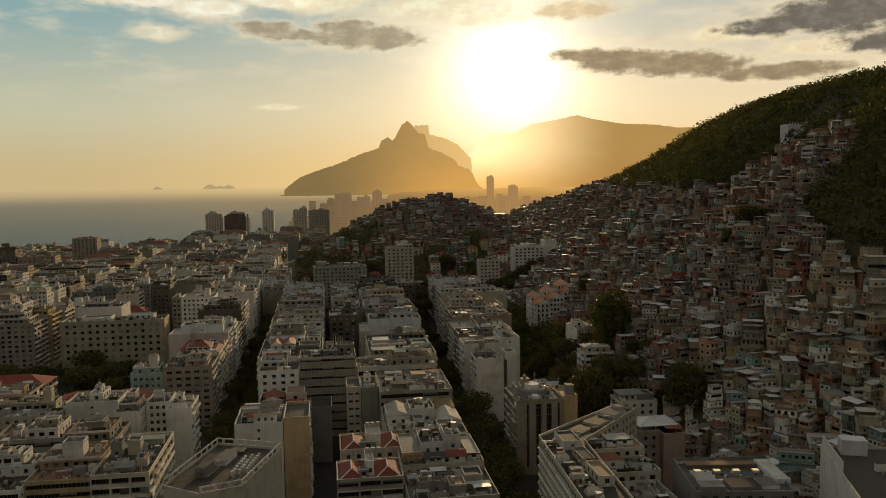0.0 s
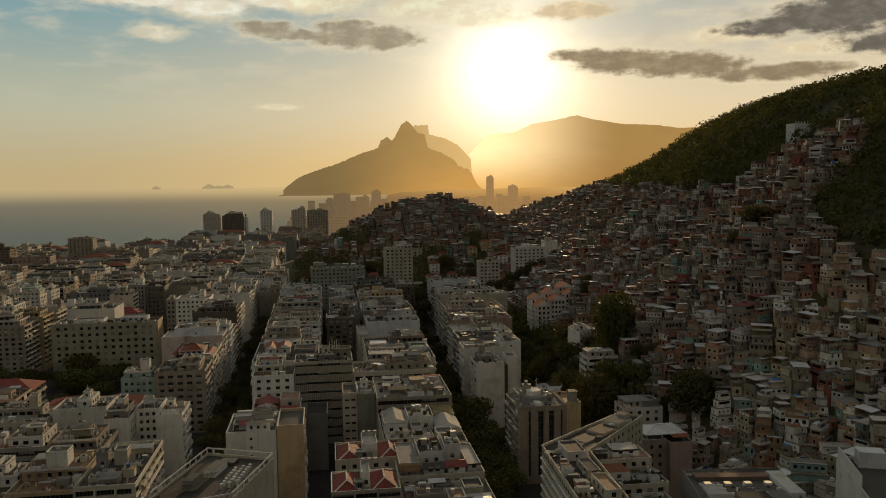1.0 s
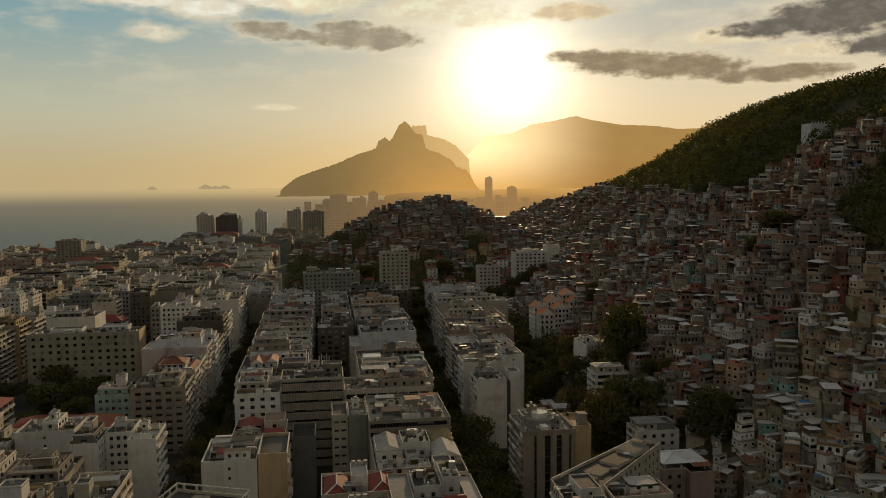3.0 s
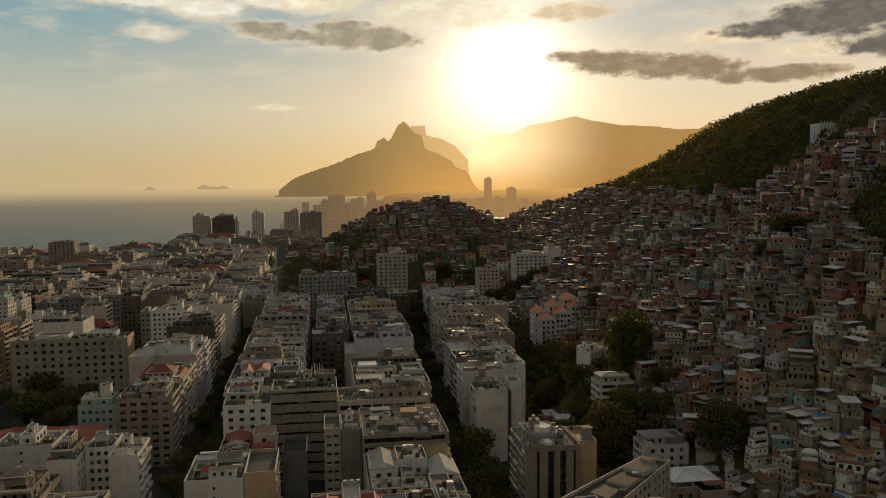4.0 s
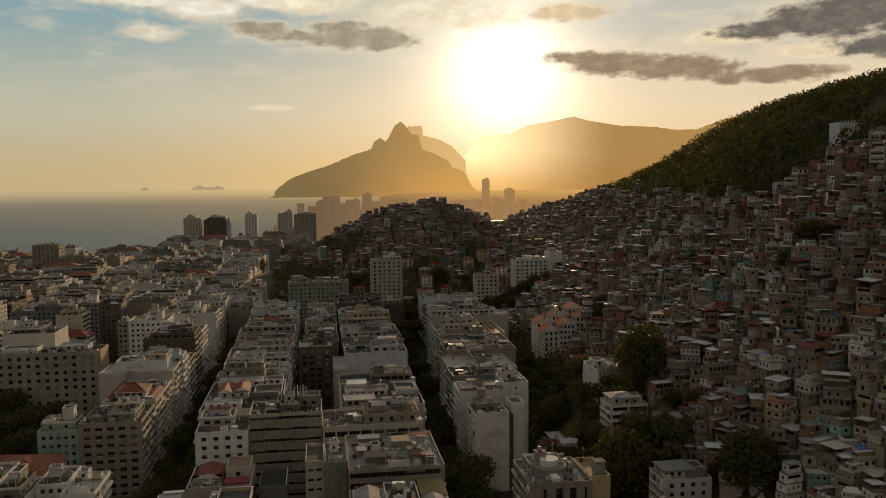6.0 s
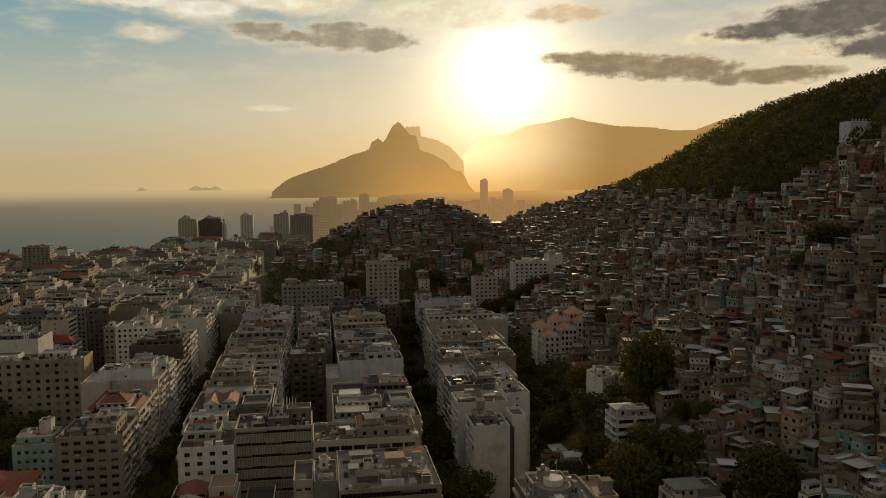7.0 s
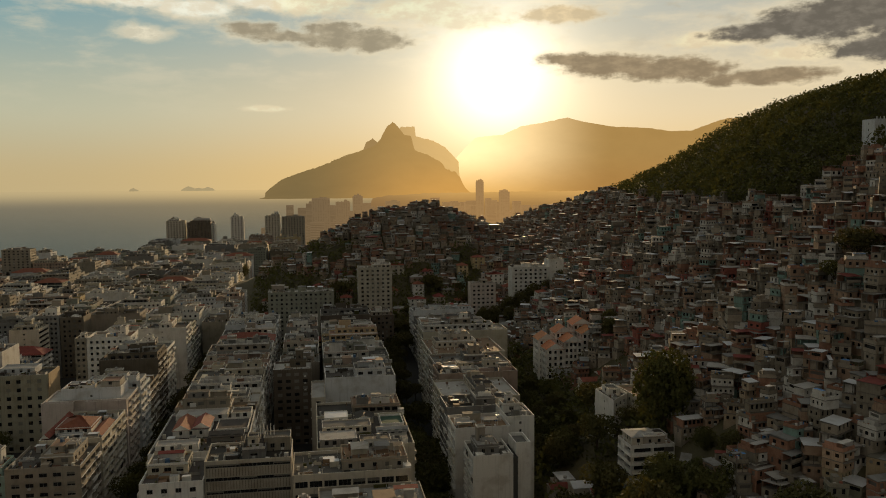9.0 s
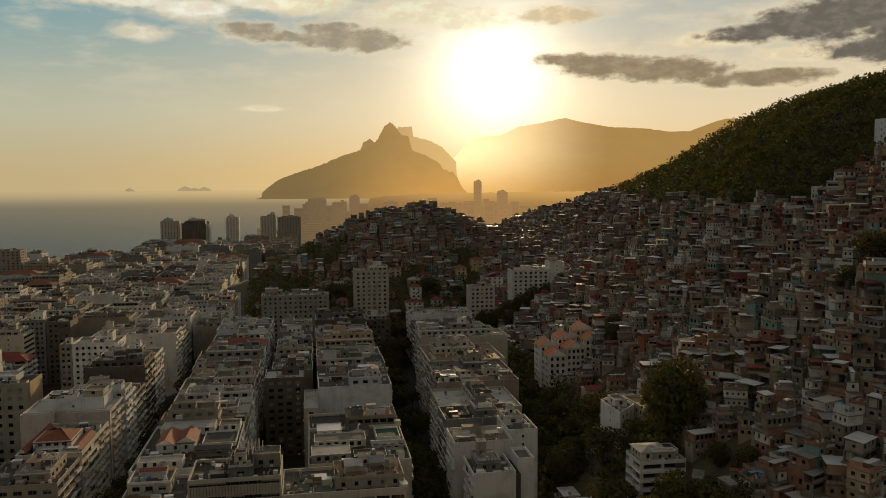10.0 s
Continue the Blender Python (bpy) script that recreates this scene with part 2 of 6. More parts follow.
class Shell:
    """Collects corners and faces, with a material for each face."""

    def __init__(self):
        self.v, self.f, self.m, self.mats = [], [], [], []
        self.trim, self.far, self.marks = self, False, []

    def pieces(self):
        """The shell cut at its marks into one shell for each storey."""
        out, ends = [], [m for m in self.marks if m[1] < len(self.f)] + [(len(self.v), len(self.f))]
        v0, f0 = 0, 0
        for v1, f1 in ends:
            s = Shell()
            s.mats, s.v, s.m = self.mats, self.v[v0:v1], self.m[f0:f1]
            spot, seen = {}, []
            for p in s.v:
                seen.append(spot.setdefault(tuple(round(c, 3) for c in p), len(spot)))
            s.v, s.f = list(spot), [tuple(seen[i - v0] for i in f) for f in self.f[f0:f1]]
            out.append(s)
            v0, f0 = v1, f1
        return out

    def mat(self, name):
        if name not in self.mats:
            self.mats.append(name)
        return self.mats.index(name)

    def face(self, pts, name):
        n = len(self.v)
        self.v.extend(tuple(p) for p in pts)
        self.f.append(tuple(range(n, n + len(pts))))
        self.m.append(self.mat(name))

    def box(self, x0, x1, y0, y1, z0, z1, name, top=None, turn=0.0, about=(0, 0), floor=False):
        c, s = math.cos(turn), math.sin(turn)
        q = [(about[0] + c * x - s * y, about[1] + s * x + c * y) for x, y in ((x0, y0), (x1, y0), (x1, y1), (x0, y1))]
        for a, b in ((0, 1), (1, 2), (2, 3), (3, 0)):
            self.face([(*q[a], z0), (*q[b], z0), (*q[b], z1), (*q[a], z1)], name)
        self.face([(*p, z1) for p in q], top or name)
        if floor:
            self.face([(*p, z0) for p in reversed(q)], name)

    def prism(self, pts, z0, z1, name, top=None):
        for a, b in zip(pts, pts[1:] + pts[:1]):
            self.face([(*a, z0), (*b, z0), (*b, z1), (*a, z1)], name)
        self.face([(*p, z1) for p in pts], top or name)

    def drum(self, x, y, z0, z1, r, name, sides=12, top=1.0):
        ring = [(math.cos(i * 2 * math.pi / sides), math.sin(i * 2 * math.pi / sides)) for i in range(sides)]
        for a, b in zip(ring, ring[1:] + ring[:1]):
            self.face([(x + r * a[0], y + r * a[1], z0), (x + r * b[0], y + r * b[1], z0), (x + r * top * b[0], y + r * top * b[1], z1), (x + r * top * a[0], y + r * top * a[1], z1)], name)
        self.face([(x + r * top * a[0], y + r * top * a[1], z1) for a in ring], name)

    def join(self, other):
        n = len(self.v)
        self.v.extend(other.v)
        self.f.extend(tuple(i + n for i in f) for f in other.f)
        self.m.extend(self.mat(other.mats[i]) for i in other.m)
        return self

    def mesh(self, name):
        me = bpy.data.meshes.new(name)
        me.from_pydata(self.v, [], self.f)
        for n in self.mats:
            me.materials.append(MATS[n])
        me.polygons.foreach_set("material_index", self.m)
        me.update()
        return me


def part(name, shell, parent, label="", place=None, kind=""):
    """One mesh under a thing or part. shell: a Shell, or a mesh that alike pieces share."""
    if isinstance(parent, Shell):
        return parent.join(shell)
    ob = new(name, shell if isinstance(shell, bpy.types.Mesh) else shell.mesh(name))
    ob.parent = parent
    if place is not None:
        ob.matrix_basis = place
    return tagged(ob, label, kind=kind)


def thing(name, label, category, group="", kind="", at=(0, 0, 0)):
    ob = new(name)
    ob.location = at
    ob.empty_display_size = 0.5
    return tagged(ob, label, category, group, kind)


# ---- the lie of the land ----


def ramp(v, a, b):
    s = min(1.0, max(0.0, (v - a) / (b - a)))
    return s * s * (3 - 2 * s)


def lerp_table(v, table):
    if v <= table[0][0]:
        return table[0][1]
    for (a, p), (b, q) in zip(table, table[1:]):
        if v <= b:
            return p + (q - p) * (v - a) / (b - a)
    return table[-1][1]


FOOT = [(200, 160), (285, 143), (300, 130), (320, 122), (345, 106), (430, 105), (470, 119), (510, 122), (600, 125), (680, 140), (900, 184), (1100, 204)]


def foot_of_hill(y):
    return lerp_table(y, FOOT)


CREST = [(200, 190), (420, 196), (570, 196), (745, 194), (820, 186), (876, 159), (916, 142), (948, 134), (988, 124), (1044, 111), (1156, 94), (1308, 68), (1500, 50), (1900, 30)]
COAST = [(-1600, 1040), (-900, 1180), (-620, 1260), (-480, 1375), (-330, 1560), (-200, 1800), (-80, 2300), (0, 3300), (60, 5000)]


def ground_height(x, y):
    rise = 0.75 * (x - foot_of_hill(y))
    cap = lerp_table(y, CREST) - 0.12 * max(0, x - 430)
    hill = 0.0
    if rise > -30:
        k = 14.0
        hill = -k * math.log(math.exp(-min(rise, 600) / k) + math.exp(-cap / k)) if rise < 400 else cap
        hill = max(0.0, hill) if rise > 20 else max(0.0, k * 0.5 * math.log(1 + math.exp(rise / (k * 0.5))) - 0.2)
    knoll = 96 * math.exp(-(((x - 135) / (165 if x < 135 else 122)) ** 2) - ((y - 950) / 125) ** 2)
    knoll = 0 if knoll < 1.0 else knoll
    z = max(hill, knoll) + 0.25 * min(hill, knoll)
    if z > 3:
        z += 3.0 * noise.noise(Vector((x * 0.02, y * 0.02, 0))) * min(1, z / 30) + 1.2 * noise.noise(Vector((x * 0.08, y * 0.08, 3)))
    shore = y - lerp_table(x, COAST)
    if shore > -60:
        z = max(z, 0) * (1 - ramp(shore, -60, 0)) - 6 * ramp(shore, -20, 60) 
    return z


def build_ground():
    xs = sorted({*range(-1600, -200, 50), *range(-200, 460, 8), *range(460, 1500, 40), *range(1500, 4501, 300)})
    ys = sorted({*range(-600, 180, 60), *range(180, 1200, 8), *range(1200, 2000, 40), *range(2000, 4801, 200)})
    nx = len(xs)
    v = [(x, y, ground_height(x, y)) for y in ys for x in xs]
    f = [(j * nx + i, j * nx + i + 1, (j + 1) * nx + i + 1, (j + 1) * nx + i) for j in range(len(ys) - 1) for i in range(nx - 1)]
    me = bpy.data.meshes.new("ground")
    me.from_pydata(v, [], f)
    for n in ("asphalt", "soil", "beach"):
        me.materials.append(MATS[n])
    for p in me.polygons:
        x, y, z = p.center
        shore = y - lerp_table(x, COAST)
        p.material_index = 2 if shore > -45 else 1 if z > 2.5 or (x > 112 and y > 240) else 0
        p.use_smooth = True
    tagged(new("ground", me), "dark street level and steep earthy hillside", "ground", kind="structure")


build_ground()


def build_sea():
    m = bpy.data.materials.new("sea_water")
    m.use_nodes = True
    n = Nodes(m.node_tree)
    pos = n.add("ShaderNodeNewGeometry").outputs["Position"]
    swell = n.noise(pos, 0.02, 6.0, 0.6, (0.5, 1.6, 1))
    chop = n.noise(pos, 0.16, 4.0, 0.6, (0.7, 1.3, 1))
    both = n.math("ADD", n.math("MULTIPLY", swell, 3.0), chop)
    b = n.add("ShaderNodeBsdfPrincipled", Base_Color=n.mix(swell, (0.050, 0.062, 0.055), (0.11, 0.115, 0.09)), Roughness=0.38, IOR=1.33)
    n.set(b, "Normal", n.add("ShaderNodeBump", Strength=0.55, Distance=1.6, Height=both).outputs[0])
    n.set(n.add("ShaderNodeOutputMaterial"), "Surface", b.outputs[0])
    MATS["sea_water"] = m
    # a wide sheet; its far rim rises a little, as the true horizon is farther off than the sheet
    v, f, steps, rings = [], [], 72, [0, 600, 1200, 1800]
    for r in rings:
        for k in range(steps + 1):
            a = radians(-75 + 150 * k / steps)
            v.append((r * math.sin(a), r * math.cos(a), -2.0))
    w = steps + 1
    for j in range(len(rings) - 1):
        for k in range(steps):
            f.append((j * w + k, j * w + k + 1, (j + 1) * w + k + 1, (j + 1) * w + k))
    me = bpy.data.meshes.new("sea")
    me.from_pydata(v, [], f)
    me.materials.append(m)
    for p in me.polygons:
        p.use_smooth = True
    if me.polygons[0].normal.z < 0:
        me.flip_normals()
    tagged(new("sea", me), "hazy grey-green open sea with small waves", "sea", kind="structure")
    # farther out, haze is put into an emission colour that covers the water little by little; the rim rises, as the
    # true horizon lies beyond the sheet
    far = m.copy()
    far.name = "far_sea"
    n = Nodes(far.node_tree, False)
    water = next(k for k in n.tree.nodes if k.type == "BSDF_PRINCIPLED")
    out = next(k for k in n.tree.nodes if k.type == "OUTPUT_MATERIAL")
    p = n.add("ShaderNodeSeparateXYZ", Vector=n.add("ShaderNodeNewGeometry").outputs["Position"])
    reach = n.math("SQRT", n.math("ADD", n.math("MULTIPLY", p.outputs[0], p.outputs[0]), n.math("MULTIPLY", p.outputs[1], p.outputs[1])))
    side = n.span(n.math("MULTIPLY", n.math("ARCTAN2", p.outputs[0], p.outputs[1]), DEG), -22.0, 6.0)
    # haze colour painted by distance and by bearing from the sun
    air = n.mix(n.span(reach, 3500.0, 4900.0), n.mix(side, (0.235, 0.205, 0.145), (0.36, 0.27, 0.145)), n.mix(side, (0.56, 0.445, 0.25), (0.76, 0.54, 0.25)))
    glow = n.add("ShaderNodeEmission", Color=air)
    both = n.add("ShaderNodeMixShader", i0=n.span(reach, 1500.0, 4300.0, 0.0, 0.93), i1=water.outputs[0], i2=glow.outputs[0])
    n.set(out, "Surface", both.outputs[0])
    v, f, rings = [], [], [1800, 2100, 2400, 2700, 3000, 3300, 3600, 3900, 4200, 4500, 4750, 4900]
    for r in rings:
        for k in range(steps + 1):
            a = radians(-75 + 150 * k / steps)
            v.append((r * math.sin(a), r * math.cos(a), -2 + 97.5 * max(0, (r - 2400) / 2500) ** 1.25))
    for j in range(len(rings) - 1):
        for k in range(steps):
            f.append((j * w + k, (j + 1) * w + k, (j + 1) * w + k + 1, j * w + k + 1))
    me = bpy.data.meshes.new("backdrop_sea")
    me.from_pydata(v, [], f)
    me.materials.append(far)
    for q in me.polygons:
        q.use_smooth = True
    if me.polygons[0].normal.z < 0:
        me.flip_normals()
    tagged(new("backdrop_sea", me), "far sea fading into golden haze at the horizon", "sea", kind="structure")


build_sea()


def far_mountain(name, label, profile, distance, colours, spread, seed, glow=1.0, flank=520, low=60.0, fade=(40.0, 330.0)):
    """A range so far off that the lit air before it hides nearly all its shading; that haze is put into its emission
    colour. Crest from (azimuth, elevation) pairs, flanks falling to the sea.
    """
    m = bpy.data.materials.new(name)
    m.use_nodes = True
    n = Nodes(m.node_tree)
    pos = n.add("ShaderNodeNewGeometry").outputs["Position"]
    sep = n.add("ShaderNodeSeparateXYZ", Vector=pos)
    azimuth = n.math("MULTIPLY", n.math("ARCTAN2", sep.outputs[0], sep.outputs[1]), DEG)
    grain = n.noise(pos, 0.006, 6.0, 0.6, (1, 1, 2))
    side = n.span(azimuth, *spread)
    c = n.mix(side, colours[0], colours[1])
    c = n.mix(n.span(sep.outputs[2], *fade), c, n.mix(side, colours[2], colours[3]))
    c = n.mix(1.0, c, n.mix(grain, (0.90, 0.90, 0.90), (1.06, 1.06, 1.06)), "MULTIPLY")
    # haze painted as a glow, over a little real rock shading
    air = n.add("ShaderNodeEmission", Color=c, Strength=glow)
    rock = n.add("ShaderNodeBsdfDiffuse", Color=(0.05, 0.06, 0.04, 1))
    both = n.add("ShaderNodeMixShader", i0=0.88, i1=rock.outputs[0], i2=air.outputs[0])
    n.set(n.add("ShaderNodeOutputMaterial"), "Surface", both.outputs[0])
    MATS[name] = m
    steps, bands = 160, 14
    a0, a1 = profile[0][0], profile[-1][0]
    v, f = [], []
    for i in range(steps + 1):
        a = a0 + (a1 - a0) * i / steps
        e = lerp_table(a, profile)
        top = 122 + distance * math.tan(radians(e)) + 5 * noise.noise(Vector((a * 3.1, seed, 0))) + 2.5 * noise.noise(Vector((a * 11, seed, 5)))
        for j in range(bands + 1):
            s = j / bands
            r = distance - flank * s + 60 * noise.noise(Vector((a * 0.8, s * 3, seed))) * s
            z = low + (top - low) * (1 - s) ** 1.5
            v.append((r * math.sin(radians(a)), r * math.cos(radians(a)), z if j < bands else low - 40))
    w = bands + 1
    for i in range(steps):
        for j in range(bands):
            f.append((i * w + j, (i + 1) * w + j, (i + 1) * w + j + 1, i * w + j + 1))
    me = bpy.data.meshes.new(name)
    me.from_pydata(v, [], f)
    me.materials.append(m)
    for p in me.polygons:
        p.use_smooth = True
    tagged(new(name, me), label, "mountain", kind="structure")


# golden haze, and the sun's glare on the range, are put into these colours
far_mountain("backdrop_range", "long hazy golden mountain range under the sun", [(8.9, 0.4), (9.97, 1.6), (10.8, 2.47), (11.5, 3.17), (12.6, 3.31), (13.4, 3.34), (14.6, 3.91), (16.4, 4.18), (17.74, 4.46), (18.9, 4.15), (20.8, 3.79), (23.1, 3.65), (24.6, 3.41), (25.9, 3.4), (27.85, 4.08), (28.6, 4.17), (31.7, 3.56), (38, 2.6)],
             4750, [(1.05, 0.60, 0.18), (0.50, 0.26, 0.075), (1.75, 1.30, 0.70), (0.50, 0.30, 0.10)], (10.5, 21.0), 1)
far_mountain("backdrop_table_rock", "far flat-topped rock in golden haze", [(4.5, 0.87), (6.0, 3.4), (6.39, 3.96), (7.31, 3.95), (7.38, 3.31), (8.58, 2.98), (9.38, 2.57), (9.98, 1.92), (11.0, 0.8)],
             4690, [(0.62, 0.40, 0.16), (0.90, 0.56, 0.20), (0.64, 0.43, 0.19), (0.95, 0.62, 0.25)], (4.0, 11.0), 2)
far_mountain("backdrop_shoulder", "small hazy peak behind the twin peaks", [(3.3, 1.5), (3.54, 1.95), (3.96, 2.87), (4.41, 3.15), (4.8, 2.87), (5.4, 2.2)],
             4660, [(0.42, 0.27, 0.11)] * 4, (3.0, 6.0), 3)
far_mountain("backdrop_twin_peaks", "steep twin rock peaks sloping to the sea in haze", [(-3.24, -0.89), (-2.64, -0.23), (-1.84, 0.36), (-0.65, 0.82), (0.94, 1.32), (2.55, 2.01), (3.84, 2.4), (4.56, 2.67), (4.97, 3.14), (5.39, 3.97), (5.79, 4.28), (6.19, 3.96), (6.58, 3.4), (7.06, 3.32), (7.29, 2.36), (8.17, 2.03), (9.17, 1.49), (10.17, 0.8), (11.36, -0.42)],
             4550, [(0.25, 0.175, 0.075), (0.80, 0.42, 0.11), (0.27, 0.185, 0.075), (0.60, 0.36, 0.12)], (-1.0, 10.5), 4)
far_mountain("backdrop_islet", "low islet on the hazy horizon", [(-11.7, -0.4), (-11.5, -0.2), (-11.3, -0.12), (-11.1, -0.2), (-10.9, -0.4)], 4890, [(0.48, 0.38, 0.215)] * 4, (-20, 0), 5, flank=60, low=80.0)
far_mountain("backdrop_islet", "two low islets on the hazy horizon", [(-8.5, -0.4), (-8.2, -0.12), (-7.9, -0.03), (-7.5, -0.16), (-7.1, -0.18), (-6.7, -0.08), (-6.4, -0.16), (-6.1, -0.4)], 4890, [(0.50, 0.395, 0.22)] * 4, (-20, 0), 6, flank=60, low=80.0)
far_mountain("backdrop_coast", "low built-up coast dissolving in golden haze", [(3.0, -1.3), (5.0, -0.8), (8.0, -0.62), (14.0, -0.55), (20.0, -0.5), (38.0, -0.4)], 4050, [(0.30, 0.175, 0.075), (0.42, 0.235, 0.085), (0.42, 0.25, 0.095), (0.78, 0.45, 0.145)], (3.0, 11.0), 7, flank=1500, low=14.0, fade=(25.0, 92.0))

# ---- facades and buildings ----
STOREY = 3.05
PANES = {}
WINDOWS_LEFT = [3450]
CITY = Shell()


def pane_mesh(w, h, style):
    """A window: frame, glazing bar, glass, and for some a half-drawn blind."""
    key = (round(w, 1), round(h, 1), style)
    if key not in PANES:
        s, t = Shell(), 0.07
        w, h = key[0], key[1]
        s.face([(-w / 2, 0, 0), (w / 2, 0, 0), (w / 2, 0, h), (-w / 2, 0, h)], "glass")
        bars = [(-w / 2, -w / 2 + t, 0, h), (w / 2 - t, w / 2, 0, h), (-w / 2, w / 2, 0, t), (-w / 2, w / 2, h - t, h)]
        count = max(1, round(w / 1.2))
        bars += [(-w / 2 + w * k / count - 0.03, -w / 2 + w * k / count + 0.03, 0, h) for k in range(1, count)] if count > 1 else [(-0.03, 0.03, 0, h)]
        for a, b, c, d in bars:
            s.box(a, b, -0.06, 0.0, c, d, "window_frame")
        if style == "blind":
            s.box(-w / 2 + t, w / 2 - t, -0.03, -0.01, h * 0.45, h - t, "blind")
        PANES[key] = s.mesh("window")
    return PANES[key]


class Facade:
    """One side of a building: p0 to p1 along its foot, with the outside to the right."""

    def __init__(self, shell, p0, p1, z0, z1, wall, panes, rng):
        self.s, self.p0, self.z0, self.z1, self.wall, self.panes, self.rng = shell, p0, z0, z1, wall, panes, rng
        self.trim = shell.trim
        dx, dy = p1[0] - p0[0], p1[1] - p0[1]
        self.L = math.hypot(dx, dy)
        self.u = (dx / self.L, dy / self.L)
        self.n = (self.u[1], -self.u[0])

    def at(self, u, v, d=0.0):
        return (self.p0[0] + self.u[0] * u + self.n[0] * d, self.p0[1] + self.u[1] * u + self.n[1] * d, v)

    def quad(self, u0, u1, v0, v1, d=0.0, name=None):
        self.s.face([self.at(u0, v0, d), self.at(u1, v0, d), self.at(u1, v1, d), self.at(u0, v1, d)], name or self.wall)

    def hole(self, u0, u1, v0, v1, depth, inside=None):
        if self.s.far:
            return
        m = inside or self.wall
        for a, b, c, e in (((u0, v0), (u1, v0), None, 0), ((u1, v0), (u1, v1), None, 0), ((u1, v1), (u0, v1), None, 0), ((u0, v1), (u0, v0), None, 0)):
            self.s.face([self.at(*a), self.at(*b), self.at(*b, -depth), self.at(*a, -depth)], m)

    def slab(self, u0, u1, v0, v1, d, name=None):
        """A piece standing proud of the wall."""
        m = name or self.wall
        a, b = [(u0, v0), (u1, v0), (u1, v1), (u0, v1)], None
        self.trim.face([self.at(*p, d) for p in a], m)
        for p, q in zip(a, a[1:] + a[:1]):
            self.trim.face([self.at(*p), self.at(*q), self.at(*q, d), self.at(*p, d)], m)

    def pane(self, u0, u1, v0, v1, depth, style=""):
        if self.s.far:
            depth = 0.0
        self.panes.append((self.at((u0 + u1) / 2, v0, -depth), math.atan2(self.u[1], self.u[0]), u1 - u0, v1 - v0, style or self.rng.choice(("", "", "", "blind"))))

    def build(self, kind, bay=3.2, w=1.4, h=1.45, margin=1.0, storey=STOREY):
        z0, z1, L = self.z0, self.z1, self.L
        floors = max(1, int((z1 - z0) / storey))
        if kind == "." or L < 2.5:
            self.quad(0, L, z0, z1)
            return
        rise = (z1 - z0) / floors
        if kind in "wsg":
            if kind == "s":
                bay, w, h, margin = max(5.0, L / 2.2), 0.9, 1.0, min(1.6, L / 4)
            count = max(1, int((L - 2 * margin) / bay))
            gap = (L - 2 * margin) / count
            low = z0
            for k in range(floors):
                f0 = z0 + k * rise
                v0, v1 = f0 + 0.95, f0 + 0.95 + h
                self.quad(0, L, low, v0)
                low = v1
                u = 0.0
                for i in range(count):
                    c = margin + gap * (i + 0.5)
                    ww = w if kind != "g" or i % 2 == 0 else 0.7
                    self.quad(u, c - ww / 2, v0, v1)
                    self.hole(c - ww / 2, c + ww / 2, v0, v1, 0.22)
                    self.pane(c - ww / 2, c + ww / 2, v0, v1, 0.2)
                    u = c + ww / 2
                self.quad(u, L, v0, v1)
                if kind == "w" and self.rng.random() < 0.5:
                    i = self.rng.randrange(count)
                    c = margin + gap * (i + 0.5)
                    self.slab(c - 0.45, c + 0.45, v0 - 0.65, v0 - 0.05, 0.5, "ac_metal")
            self.quad(0, L, low, z1)
        elif kind in "bf":
            low = z0
            for k in range(floors):
                f0 = z0 + k * rise
                v0, v1 = f0 + (0.68 * rise if kind == "f" else 1.25), f0 + rise - (0.2 if kind == "f" else 0.35)
                self.quad(0, L, low, v0)
                low = v1
                self.quad(0, 0.4, v0, v1)
                self.quad(L - 0.4, L, v0, v1)
                self.hole(0.4, L - 0.4, v0, v1, 0.45)
                runs = max(1, round((L - 0.8) / 5.5))
                for i in range(runs):
                    a = 0.4 + (L - 0.8) * i / runs
                    b = 0.4 + (L - 0.8) * (i + 1) / runs
                    self.pane(a, b, v0, v1, 0.42)
                if kind == "f":
                    u = 0.7
                    while u < L - 0.7:
                        self.slab(u, u + 0.14, v0 - 0.62 * rise, v0 - 0.05, 0.25, "plaster_brown")
                        u += 0.9
            self.quad(0, L, low, z1)
        elif kind == "k":
            low = z0
            bays = max(1, round(L / 7.0))
            for k in range(floors):
                f0 = z0 + k * rise
                if k == 0:
                    self.quad(0, L, z0, z0 + rise)
                    low = z0 + rise
                    continue
                v0, v1 = f0 + 1.05, f0 + rise - 0.3
                self.quad(0, L, low, v0)
                low = v1
                for i in range(bays):
                    a, b = L * i / bays, L * (i + 1) / bays
                    self.quad(a, a + 0.3, v0, v1)
                    self.quad(b - 0.3, b, v0, v1)
                    self.hole(a + 0.3, b - 0.3, v0, v1, 1.3)
                    self.pane(a + 0.3, b - 0.3, v0, v1, 1.28)
                    if self.s.far:
                        continue
                    pick = self.rng.random()
                    if pick < 0.30:
                        self.slab(a + 0.4, b - 0.4, f0 + 0.1, f0 + 1.15, 0.7, self.rng.choice((self.wall, "plaster_white", "plaster_white", "plaster_cream")))
                    elif pick < 0.50:
                        self.slab(a + 0.5, a + 1.4, v0 - 0.8, v0 - 0.1, 0.55, "ac_metal")
                    elif pick < 0.66:
                        self.slab((a + b) / 2, b - 0.35, v0, v1, 0.06, self.rng.choice(("blind", "plaster_white", "dark_roof")))
                self.slab(0.2, L - 0.2, f0 - 0.12, f0 + 0.12, 0.25, "plaster_white" if self.wall != "plaster_white" and L > 16 else None)
            self.quad(0, L, low, z1)
        elif kind == "v":
            strips = [(L * a, L * b) for a, b in ((0.22, 0.27), (0.42, 0.53), (0.64, 0.75), (0.88, 0.92))]
            u = 0.0
